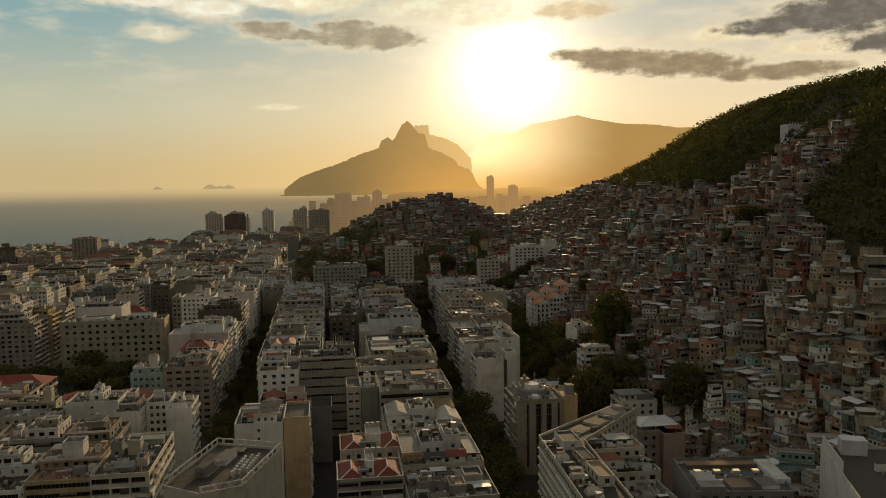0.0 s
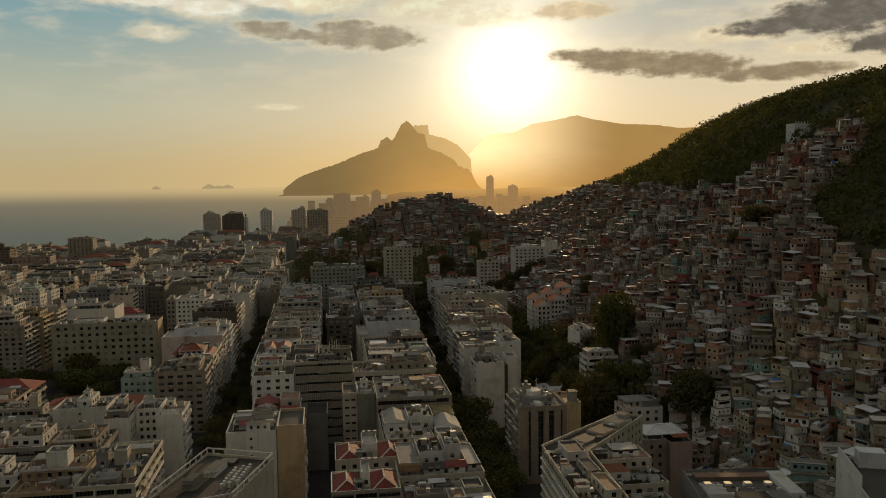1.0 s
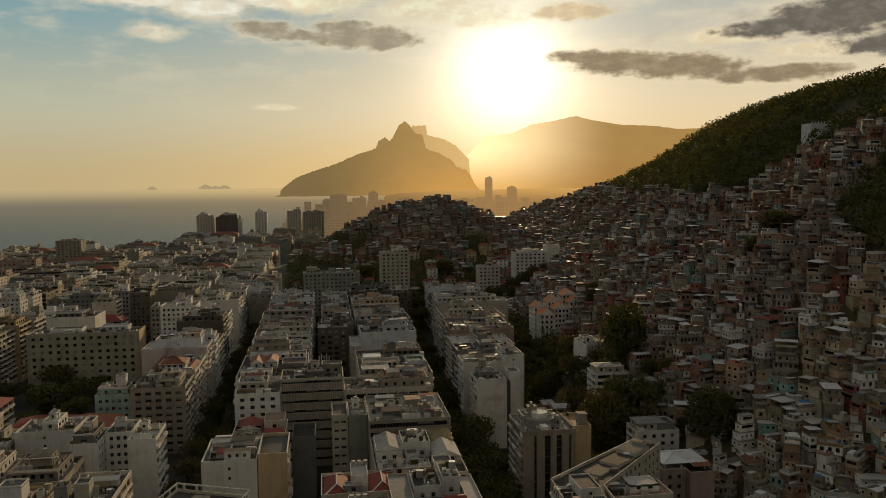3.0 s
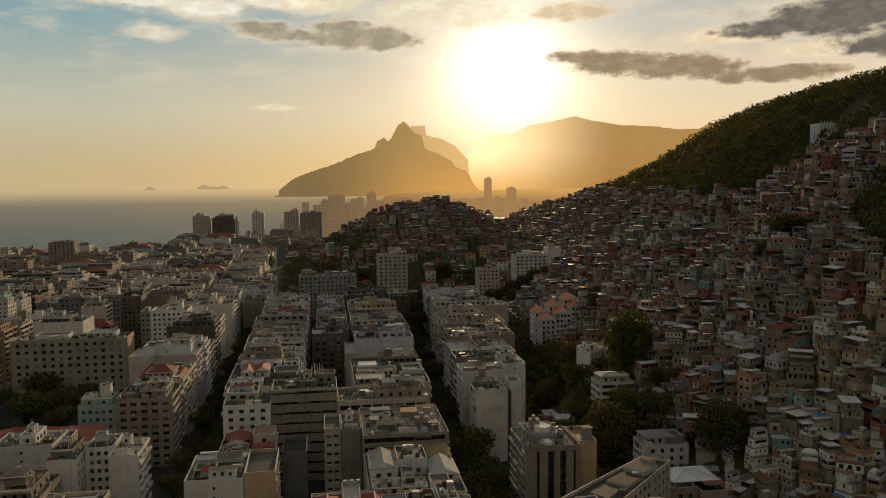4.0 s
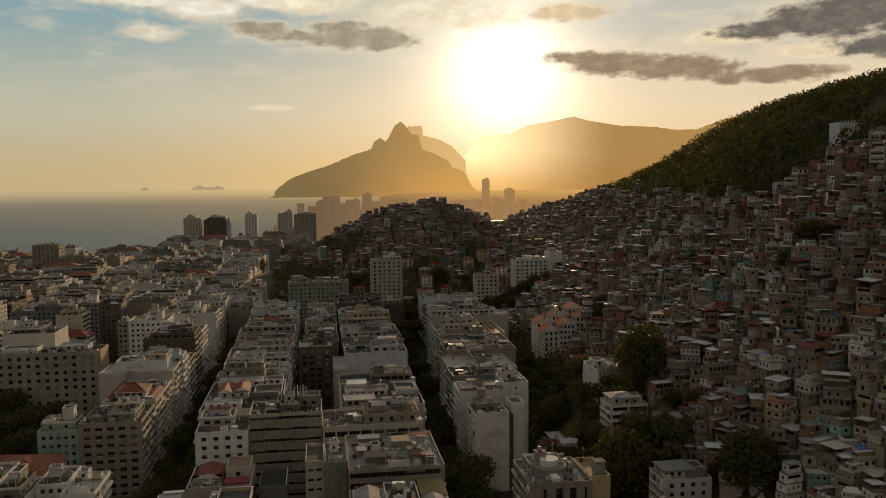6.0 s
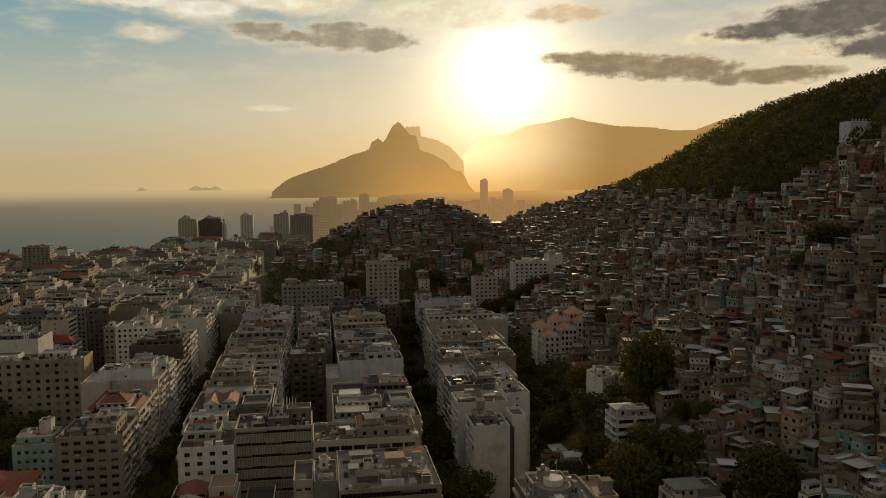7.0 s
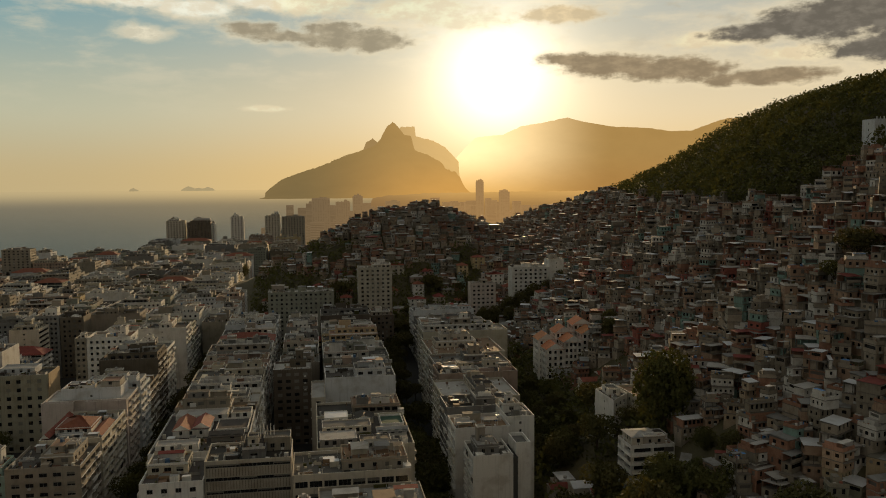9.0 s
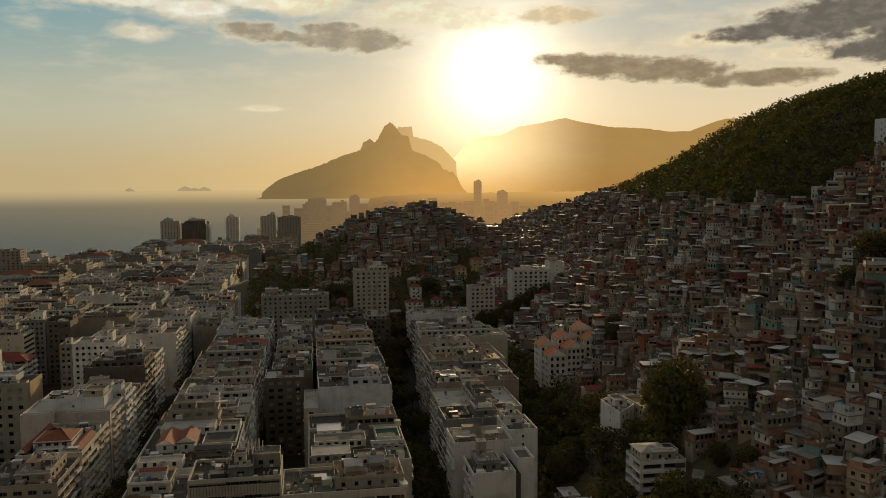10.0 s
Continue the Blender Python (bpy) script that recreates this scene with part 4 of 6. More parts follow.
s.box(-104.6, -104.2, 524.2, 540.8, 0, 37.2, "plaster_ochre")
part("gable", s, b, "gable wall coloured sunlit ochre")
room(b, -128, -112, 530, 540, 36.02, 38.6, "pale", "w..w", 81, "pale_roof")
room(b, -156, -138, 531, 540, 36.02, 38.0, "white", "s..s", 82, "dark_roof")
scatter(b, -166, -106, 525, 529.5, 36.02, random.Random(83), 70)
A((-128, -100, 384, 404), 21, "grey", "w..s", "clay")
A((-104, -84, 372, 396), 23, "rose", "ww.s", "clay")
A((-110, -89, 346, 364), 31, "white", "sw.s")
A((-140, -111, 340, 362), 28, "cream", "ww.s")
A((-165, -141, 330, 356), 29, "ochre", "bw.s")
A((-122, -96, 300, 322), 30, "grey", "bw.s")
A((-96, -78, 296, 320), 29, "beige", "ww.s")
A((-128, -97, 258, 292), 27, "white", "kw.s")
A((-97, -76, 262, 290), 28, "ochre", "bk.s")
A((-76, -58, 258, 300), 30, "cream", "kk.s")
# block between the two streets
roof = A((-48, -17, 229, 266), 36, "cream", "....", poly=[(-37, 222), (-25.5, 226), (-16.5, 257), (-37.7, 266), (-48, 230)], clutter=0, deck="dark_roof", label="cream block with rows of vents and a white parapet")
vent = Shell()
vent.drum(0, 0, 0, 1.5, 0.45, "ac_metal", 10, 0.9)
vent.drum(0, 0, 1.5, 1.65, 0.55, "plaster_white", 10, 0.7)
vent = vent.mesh("vent")
for p, q in (((-37, 222), (-25.5, 226)), ((-25.5, 226), (-16.5, 257)), ((-16.5, 257), (-37.7, 266)), ((-37.7, 266), (-48, 230))):
    s, length = Shell(), math.dist(p, q)
    a = math.atan2(q[1] - p[1], q[0] - p[0])
    s.box(0.2, length - 0.2, 0.05, 0.3, 38.2, 38.6, "plaster_white", turn=a, about=p, floor=True)
    for k in range(round(length / 4)):
        s.box(0.3 + 4 * k, 1.0 + 4 * k, 0.06, 0.29, 36.9, 38.2, "plaster_white", turn=a, about=p)
    part("parapet_rail", s, roof)
for i in range(3):
    for k in range(7):
        part("vent", vent, roof, "", Matrix.Translation((-29.5 + 2.0 * i + 0.42 * k, 236 + 1.0 * i + 2.1 * k, 36.02)))
for u, w, d, h, mat in ((-33, 3.5, 9, 2.2, "plaster_white"), (-38, 3.0, 6, 3.0, "plaster_grey"), (-30, 5, 4, 1.2, "dark_roof")):
    s = Shell()
    s.box(-w / 2, w / 2, -d / 2, d / 2, 36.02, 36.02 + h, mat, "concrete_roof", turn=-0.29, about=(u, 250 + (u + 33) * 2.2))
    part("machine_room", s, roof)
for k in range(9):
    s = Shell()
    s.box(-0.12, 0.12, -7, 7, 37.6, 37.8, "plaster_brown", turn=-0.29, about=(-43 + 1.1 * k, 236 + 1.1 * k * 0.3))
    part("roof_beam", s, roof)
A((-36, -18.3, 298, 322), 32, "white", "sw.s")
A((-18, -8.5, 298, 320), 33.5, "ochre", ".k..", clutter=0)
b = A((-31, -11, 338, 358), 27.5, "rose", "s..k", clutter=0, deck="concrete_roof", label="dull pink block with dark red tiles and cream roof house")
room(b, -30, -20.5, 345, 357, 27.52, 28.6, "cream", "w..w", 121, edge=0)
pitched(b, -30, -20.5, 345, 357, 28.7, 1.7, "clay_tiles", "y", False)
room(b, -19.5, -11.6, 346, 357, 27.52, 31.0, "cream", "w..w", 122, "terrace_tiles", edge=0.5, bay=3.0)
pitched(b, -19, -12, 339.5, 344.5, 28.8, 0.8, "clay_tiles", "x", False)
room(b, -18.8, -12.2, 339.7, 344.3, 27.52, 28.6, "rose", "....", 123, edge=0)
scatter(b, -30.5, -20, 338.6, 344.5, 27.52, random.Random(124), 24)
A((-9, 0, 345, 362), 23.5, "grey", ".b..", clutter=0)
A((-34, -15, 378, 400), 33, "white", "w..k", spec={0: dict(bay=4.2, w=1.8)})
b = A((-14.8, 12, 380, 398), 38.2, "cream", "f.s.", clutter=1.2, spec={0: dict(storey=4.0)}, label="cream block with dark finned bands and roof aerials")
room(b, 3, 11.5, 390, 397.5, 38.2, 42.2, "beige", "w...", 23, "concrete_roof")
for k in range(5):
    s, x = Shell(), 1.5 + 1.1 * k
    s.box(x, x + 0.3, 394, 394.3, 42.2 if x > 3 else 38.2, 45.5 + 0.7 * (k % 2), "plaster_white")
    part("aerial", s, b)
A((12.2, 49.5, 377, 399), 33, "cream", "wk..", spec={0: dict(bay=4.5, w=3.9, h=2.0, margin=0.5, storey=3.9)}, label="cream block with wide dark windows and stepped roof")
A((6.5, 12.6, 340, 358), 33, "cream", "w...", spec={0: dict(bay=2.6, w=1.8, h=0.9, margin=0.4)}, clutter=0)
A((12.8, 20, 339, 358), 33, "sage", "....", clutter=0.8)
A((20.2, 51, 330, 366), 33, "beige", "bk..")
b = A((20.2, 50, 287, 327), 27.5, "cream", "sk.s", clutter=0, label="cream block topped by white roof houses and a pergola")
room(b, 21, 30, 303, 318, 27.5, 31.5, "white", "w..w", 5, "dark_roof")
pitched(b, 21, 30, 303, 318, 31.6, 2.0, "fibre_cement", "y", False)
room(b, 30.3, 40, 306, 320, 27.5, 32.6, "white", "w..w", 6, "dark_roof")
room(b, 31, 35, 300, 305.8, 27.5, 30.5, "white", "ww.w", 7, "concrete_roof")
room(b, 40.3, 49.2, 298, 312, 27.5, 30.0, "white", "w..w", 8, "concrete_roof", edge=0)
pitched(b, 40.3, 49.2, 298, 312, 30.1, 2.2, "fibre_cement", "y", False)
# yellow sunlight on the slats is put into the pergola's ochre colour
pergola(b, 41.5, 49, 312.5, 325.5, 27.5, 3.6, "plaster_ochre")
room(b, 21, 38, 289, 297, 27.5, 29.8, "cream", "w..w", 9, "pale_roof")
room(b, 39, 45, 289, 296, 27.5, 31.0, "white", "ww.w", 10, "concrete_roof")
scatter(b, 20.6, 49.6, 287.4, 326.6, 27.52, random.Random(64), 130, [(20.5, 40.4, 299, 320.5), (40, 49.6, 297, 326), (20.5, 45.5, 288.5, 297.5), (21, 38, 320, 327)])
scatter(b, 22, 37, 290, 296.5, 29.82, random.Random(65), 26)
scatter(b, 31, 39.5, 307, 319, 32.62, random.Random(66), 24)
pitched(b, 22, 37, 320.5, 326.5, 29.5, 1.6, "clay_tiles", "x", False)
for k, x in enumerate((22.2, 24.2, 26.2)):
    s = Shell()
    s.drum(x, 300.5, 27.5, 29.0, 0.8, "tank_grey", 12, 0.9)
    part("water_tank", s, b)
for x0, x1, y0, y1, colour, south in ((2.5, 26, 272, 290, "cream", "w"), (1, 22, 245, 262, "beige", "k")):
    b = A((x0, x1, y0, y1), 28.6, colour, south + "..s", clutter=0, label="cream block with red tiled roofs behind white ridges")
    pitched(b, x0 + 1, x0 + 8.5, y0 + 1, y1 - 1, 28.9, 2.2, "clay_tiles", "y", True, "plaster_white")
    pitched(b, x1 - 8.5, x1 - 1, y0 + 1, y1 - 1, 28.9, 2.2, "clay_tiles", "y", True, "plaster_white")
    room(b, x0 + 9.2, x1 - 9.2, y0 + 4, y1 - 2, 28.6, 33, "white", "w.w.", 3, "pale_roof", "stair_house")
    room(b, x0 + 7, x1 - 11, y0 + 1.5, y0 + 5, 28.6, 31, "grey", "w...", 4, "pale_roof", "stair_house")
    for k in range(3):
        s = Shell()
        s.drum(x0 + 10.2 + 1.9 * k, y1 - 3.4, 33, 34.5, 0.8, "tank_grey", 12, 0.9)
        part("water_tank", s, b)
b = A((22.3, 50, 256, 284), 27.5, "cream", "wk.s", clutter=0, deck="concrete_roof", label="cream block crowded with white roof houses and red tiles")
room(b, 23, 29.5, 262, 283, 27.52, 30.4, "ochre", "w..w", 91, "fibre_cement", edge=0.4, bay=2.4)
room(b, 30, 38.5, 268, 282, 27.52, 31.6, "white", "w..w", 92, "dark_roof", edge=0.5, bay=2.8, w=1.2)
room(b, 39, 44.6, 271, 283, 27.52, 33.0, "white", "w..w", 93, "concrete_roof", edge=0.3, bay=2.8)
room(b, 45, 49.5, 260, 281, 27.52, 29.4, "cream", "w.w.", 94, "pale_roof", edge=0.6)
pitched(b, 30.5, 37.5, 258.5, 264.5, 29.6, 1.0, "dark_roof", "x", False)
room(b, 30.8, 37.2, 259, 264, 27.52, 29.5, "white", "w..w", 95, "concrete_roof", edge=0, bay=2.0)
pitched(b, 38.2, 44.5, 258.5, 265, 29.8, 1.1, "clay_tiles", "x", False)
room(b, 38.5, 44.2, 259, 264.6, 27.52, 29.7, "white", "w..w", 96, "concrete_roof", edge=0, bay=2.0)
pergola(b, 24, 29, 257, 261.5, 27.52, 2.4, "timber")
scatter(b, 22.8, 49.6, 256.4, 283.5, 27.52, random.Random(97), 110, [(22.9, 29.7, 261.8, 283), (29.8, 45, 258, 283), (44.8, 49.7, 259, 282)])
scatter(b, 30.4, 38, 268.5, 281, 31.62, random.Random(98), 22)
scatter(b, 39.4, 44.2, 271.5, 282.5, 33.02, random.Random(99), 12)
A((22.3, 50, 232, 255.8), 25.5, "beige", "wk.s", clutter=1.6, deck="concrete_roof")
A((18, 24, 470, 500), 33, "cream", "w..w", spec={0: dict(bay=3, w=1.8, margin=0.4)}, clutter=0)
A((24.2, 56, 487, 506), 37, "pale", ".k.s")
A((0, 18, 512, 530), 36, "brown", "w..w", spec={0: dict(bay=3.6, w=2.2)})
A((-13.5, 34.5, 722, 740), 45.5, "sage", "w...", spec={0: dict(bay=3.3)})
A((54, 80, 745, 762), 59.5, "cream", "w..w", base=14, spec={0: dict(bay=3.6, w=1.7)})
# further blocks of the western side
A((-283, -266, 730, 752), 34, "cream", ".w.s")
A((-260, -246, 730, 752), 32, "mint", "b..s")
A((-244.5, -233, 730, 752), 31, "white", "sw.s")
A((-171, -142, 573, 598), 37.5, "white", "..s.", clutter=0.5)
A((-163, -146, 643, 662), 37, "cream", "sb.s")
A((-159, -144, 676, 692), 40.5, "grey", "w..w", spec={0: dict(bay=2.6)})
A((-143.5, -129, 676, 694), 38.8, "brown", "w..w", spec={0: dict(bay=2.6)})
A((-113, -106.8, 598, 616), 38.8, "beige", "w..w", spec={0: dict(bay=2.4, margin=0.4)})
A((-106.6, -83, 598, 618), 39, "white", "ww.s", spec={0: dict(bay=3.0)})
A((-217, -187, 537, 563), 34, "beige", "wk.s", spec={0: dict(bay=3.6, w=2.0)})
A((-208, -184.5, 563.3, 585), 35, "ochre", "sk.s")
A((-205, -183, 585.3, 608), 34, "cream", "sk.s")
# row east of the eastern street
A((72, 86, 387, 404), 32, "white", ".s.k", clutter=0.6)
# recessed slot between the tower's halves, its darkness put into the wall colour
A((86.2, 88.4, 390, 404), 30, "slate", "....", clutter=0)
A((88.6, 94, 394, 405), 33.5, "white", "....", clutter=0.4)
A((69.5, 90, 407, 424), 35.5, "white", ".s.k", clutter=0.7)
A((90.2, 101, 414, 432), 37, "white", "s...", clutter=0.6)
A((71, 100, 434, 452), 36, "grey", ".s.k")
A((73, 106, 454, 486), 34, "cream", ".s.k")
A((76.5, 114, 489, 510), 36, "rose", "...k")
A((79, 117, 512, 540), 34, "beige", "...k")
A((81, 121, 543, 585), 34, "cream", "s..k")
A((83, 134, 590, 612), 36.5, "cream", "...k")
A((88, 130, 616, 650), 35, "white", "s..k")
b = A((75, 95, 314, 336), 31.0, "beige", "v..k", clutter=0.5, label="beige tower with dark vertical slots and rounded balconies")
for k in range(1, 10):
    s = Shell()
    for n in range(8):
        a0, a1 = math.pi * (0.95 + n * 0.11), math.pi * (0.95 + (n + 1) * 0.11)
        p, q = (75.2 + 2.6 * math.cos(a0), 316.5 + 2.6 * math.sin(a0)), (75.2 + 2.6 * math.cos(a1), 316.5 + 2.6 * math.sin(a1))
        z = k * 3.05
        s.face([(*p, z), (*q, z), (*q, z + 1.15), (*p, z + 1.15)], "plaster_beige")
        s.face([(75.2, 316.5, z), (*q, z), (*p, z)], "plaster_beige")
        s.face([(75.2, 316.5, z + 0.1), (*p, z + 0.1), (*q, z + 0.1)], "plaster_beige")
    part("balcony", s, b)
s = Shell()
s.drum(84, 324, 31, 34, 5.5, "plaster_grey", 20)
s.drum(84, 324, 34, 36, 3.0, "plaster_white", 16)
part("penthouse", s, b)
A((95.2, 102, 317, 334), 31, "ochre", "...." , clutter=0.3)
b = A((67, 115.5, 200, 291), 33.8, "cream", ".www..w", poly=[(67, 200), (81, 200), (84, 253), (104.5, 274.3), (115.4, 285.7), (108, 291), (70, 260.3)], clutter=0, deck="dark_roof", spec={6: dict(bay=2.5, w=1.7, h=1.6, margin=0.6), 3: dict(bay=2.8, w=1.1)}, label="long cream block with stepped roof terraces and slanting parapet")
# the long western front, rows of windows between ledges
for k in range(1, 11):
    s, z = Shell(), k * 3.07
    s.face([(66.4, 200, z), (69.5, 260.3, z), (70.2, 260.3, z), (67.2, 200, z)][::-1], "plaster_white")
    s.face([(66.4, 200, z - 0.5), (66.4, 200, z), (69.5, 260.3, z), (69.5, 260.3, z - 0.5)], "plaster_white")
    part("ledge", s, b)
# terraces stepping down in the crook of the two wings
room(b, 85, 103.8, 250, 262, 0.5, 31.4, "cream", "w..w", 11, "terrace_tiles", edge=0.7, bay=3.2, w=1.4)
room(b, 84.4, 103.6, 236, 249.8, 0.5, 28.2, "cream", "w..w", 12, "dark_roof", edge=0.9, bay=3.0, w=1.8)
room(b, 83.6, 102, 206, 235.8, 0.5, 25.4, "cream", "w..w", 13, "concrete_roof", edge=0.9)
room(b, 92, 101, 253.5, 261, 31.42, 33.2, "white", "w..w", 14, "pale_roof", edge=0.3)
room(b, 86, 93, 241, 248.5, 28.22, 31.2, "white", "w..w", 17, "clay_tiles", edge=0)
# roof houses on the western wing
room(b, 74.5, 80.5, 246, 257, 33.82, 36.6, "white", "s..s", 15, "dark_roof", edge=0.35)
room(b, 76, 80, 231, 242, 33.82, 36.0, "cream", "w..w", 16, "concrete_roof", edge=0.3)
room(b, 75.5, 80, 214, 227, 33.82, 36.6, "cream", "w..w", 18, "terrace_tiles", edge=0.5)
for along, across, w, d, h, mat in ((17, 6, 8, 6, 0.4, "dark_roof"), (28, 6, 10, 7, 0.9, "dark_roof"), (39, 5.2, 9, 7, 1.6, "concrete_roof"), (45, 4.2, 3, 4, 2.2, "dark_roof"), (8, 7, 6, 5, 0.5, "concrete_roof")):
    s = Shell()
    s.box(-w / 2, w / 2, -d / 2, d / 2, 33.82, 33.82 + h, "plaster_cream", mat, turn=0.683, about=(70 + 0.776 * along + 0.63 * across, 260.3 + 0.63 * along - 0.776 * across))
    part("roof_house", s, b)
for k, (x, y, z) in enumerate(((104, 281, 33.82), (99, 276, 33.82), (90, 263.5, 33.82), (95, 252, 31.42), (72, 236, 33.82), (72, 220, 33.82))):
    s = Shell()
    s.box(x, x + 2.2, y, y + 1.5, z, z + 1.3, "ac_metal" if k % 2 else "concrete_roof")
    part("cooling_unit", s, b)
scatter(b, 69, 74.3, 203, 256, 33.82, random.Random(61), 60)
scatter(b, 85.5, 91.5, 251, 261, 31.42, random.Random(62), 26)
scatter(b, 85, 103, 236.5, 249, 28.22, random.Random(63), 60, [(85.5, 93.5, 240.5, 249)])
scatter(b, 84.5, 101, 208, 235, 25.42, random.Random(68), 110)
b = A((117, 125.6, 287, 303), 23.6, "rose", "w..s", clutter=0, spec={0: dict(bay=2.9, w=1.3)}, label="dull pink block with a white sheeted roof over a terrace")
room(b, 125.8, 134.5, 284.5, 302, 0.5, 23.2, "rose", "....", 86, "dark_roof", "side_wing", 1.0)
pitched(b, 118, 133.5, 288.5, 301, 26.2, 1.7, "zinc_sheet", "x", True, "plaster_white")
pitched(b, 128, 133.8, 286, 293, 25.6, 0.9, "clay_tiles", "x", False)
for x, y in ((118.5, 289), (124.5, 289), (133, 289), (118.5, 300.5), (125, 300.5), (133, 300.5)):
    s = Shell()
    s.box(x - 0.15, x + 0.15, y - 0.15, y + 0.15, 23.62 if x < 125.7 else 23.22, 26.1, "plaster_white")
    part("post", s, b)
b = A((103, 139, 206, 239), 30.6, "grey", "www.", poly=[(103.5, 212), (131.4, 207), (139.4, 236), (109, 239)], clutter=0, deck="concrete_roof", label="grey block with glowing skylights on its roof")
for u0, u1, v0, v1, h, wall, top in ((3, 25, 21.5, 25, 1.2, "plaster_brown", "terrace_tiles"), (25.6, 30, 8, 25.4, 1.5, "plaster_pale", "sheet_metal"), (3, 9, 8, 19, 0.5, "plaster_pale", "sheet_metal"), (10, 19, 2, 9, 1.6, "plaster_grey", "dark_roof"), (20, 25, 4, 11, 1.1, "plaster_white", "concrete_roof"), (1, 8, 1, 6, 2.2, "plaster_grey", "pale_roof"), (1.5, 12, 26, 28, 0.9, "plaster_white", "dark_roof"), (14, 24, 26, 28.5, 0.7, "plaster_white", "dark_roof")):
    s = Shell()
    s.box(u0, u1, v0, v1, 30.62, 30.62 + h, wall, top, turn=-0.14, about=(104, 210.5))
    part("roof_house", s, b)
for u in (4.5, 10.5, 16.5, 22.5):
    s = Shell()
    s.box(u, u + 2.0, 17.5, 19.4, 30.62, 31.3, "ac_metal", "glowing_skylight", turn=-0.14, about=(104, 210.5))
    part("skylight", s, b, "glowing metal-framed skylight")
for k in range(26):
    s, q = Shell(), random.Random(300 + k)
    u, v = q.uniform(3, 25), q.uniform(9.5, 17)
    s.box(u, u + q.choice((0.3, 0.7, 2.4)), v, v + q.choice((0.2, 0.6)), 30.62, 30.62 + q.uniform(0.3, 1.1), q.choice(("ac_metal", "plaster_white", "dark_roof", "plaster_grey")), turn=-0.14, about=(104, 210.5))
    part("roof_fitting", s, b)
b = A((130, 186, 160, 217), 40.5, "white", "....", poly=[(130, 176), (172, 160), (188, 200), (146, 217)], clutter=1.0, deck="dark_roof")
s = Shell()
s.box(0, 7, -5, 0, 40.5, 45, "plaster_pale", "zinc_sheet", turn=-0.38, about=(149, 213.5))
part("tank_house", s, b)
s = Shell()
s.box(0, 0.3, 0, 24, 40.5, 44.2, "plaster_white", turn=-0.373, about=(137.3, 194.2))
part("party_wall", s, b)
# on the foot of the hill
b = A((133, 147, 423, 449), 38, "white", "wsks", base=4, clutter=0, deck="dark_roof", poly=[(136.1, 423.7), (145.7, 433.6), (145, 450), (135.2, 442.2)])
room(b, 138, 143, 434, 442, 38.02, 40.6, "white", "w..w", 71, "concrete_roof")
scatter(b, 136.8, 143.5, 429.5, 443, 38.02, random.Random(67), 26, [(137.5, 143.5, 433.5, 442.5)])
A((145.8, 154, 428, 446), 38.3, "cream", "swsw", base=8, clutter=0.2, poly=[(147, 427.5), (149.2, 427.0), (153.5, 446), (145.9, 446)])
A((58, 77, 704, 722), 29, "brown", "w..k", spec={0: dict(bay=2.8)}, clutter=0.5)
A((175, 205, 740, 754), 57.5, "white", "w..s", base=26, spec={0: dict(bay=3.6, w=1.8)}, clutter=0.5)
A((205.2, 217, 740, 754), 63, "white", "s..s", base=30, clutter=0.3)
A((141, 161, 738, 750), 46, "blush", "w..s", base=4, clutter=0.5, spec={0: dict(bay=3.4, w=1.8)})

# ---- the blocks behind, lot by lot ----
LOT = random.Random(11)


def free(x0, x1, y0, y1):
    return all(x1 <= a + 0.1 or x0 >= b - 0.1 or y1 <= c + 0.1 or y0 >= d - 0.1 for a, b, c, d in TAKEN)


PALETTE = ["white"] * 8 + ["cream"] * 5 + ["grey"] * 4 + ["beige"] * 4 + ["ochre"] * 1 + ["rose"] * 3 + ["sage"] * 2 + ["brown"] * 3 + ["pale"] * 5

DULL = ["white"] * 4 + ["cream"] * 3 + ["grey"] * 6 + ["beige"] * 5 + ["rose"] * 4 + ["sage"] * 3 + ["brown"] * 3 + ["pale"] * 3 + ["ochre"]


def strip(x0, x1, y0, y1, east, west, low=29, high=38, south="..sw", lot=(15, 27)):
    y = y0
    while y < y1 - 8:
        d = min(LOT.uniform(*lot), y1 - y)
        a, b = x0 + LOT.uniform(0, 2.5) * (west == "."), x1 - LOT.uniform(0, 2.5) * (east == ".")
        if free(a, b, y, y + d):
            A((a, b, y, y + d - 0.15), LOT.uniform(low, high), LOT.choice(PALETTE if x1 > -90 else DULL), LOT.choice(south) + east + "." + west, "clay" if LOT.random() < 0.07 else "flat", clutter=1.3 if y < 760 else 0.8, joined=y > 760 or x1 < -215)
        y += d


b = A((-36, -4, 402, 450), 34.5, "white", "sk.k", clutter=0, deck="dark_roof", label="white block with patterned balconies and a red gabled roof house")
room(b, -34, -20, 404.5, 410.5, 34.52, 37.0, "white", "w..w", 101, "pale_roof", edge=0.3, bay=3.0, w=1.2)
room(b, -31, -18.5, 421, 436, 34.52, 37.2, "white", "w..w", 102, "concrete_roof", edge=0, bay=3.4, w=1.0)
pitched(b, -31, -25.2, 421, 436, 37.3, 1.9, "clay_tiles", "y", False)
pitched(b, -24.4, -18.5, 423, 436, 37.3, 1.9, "clay_tiles", "y", False)
pitched(b, -17.5, -6, 414, 421, 36.4, 1.2, "dark_roof", "x", False)
room(b, -17, -6.5, 414.5, 420.5, 34.52, 36.3, "grey", "w..w", 103, "concrete_roof", edge=0)
room(b, -16.5, -5, 424, 438, 34.52, 35.6, "white", "....", 104, "dark_roof", edge=0.6)
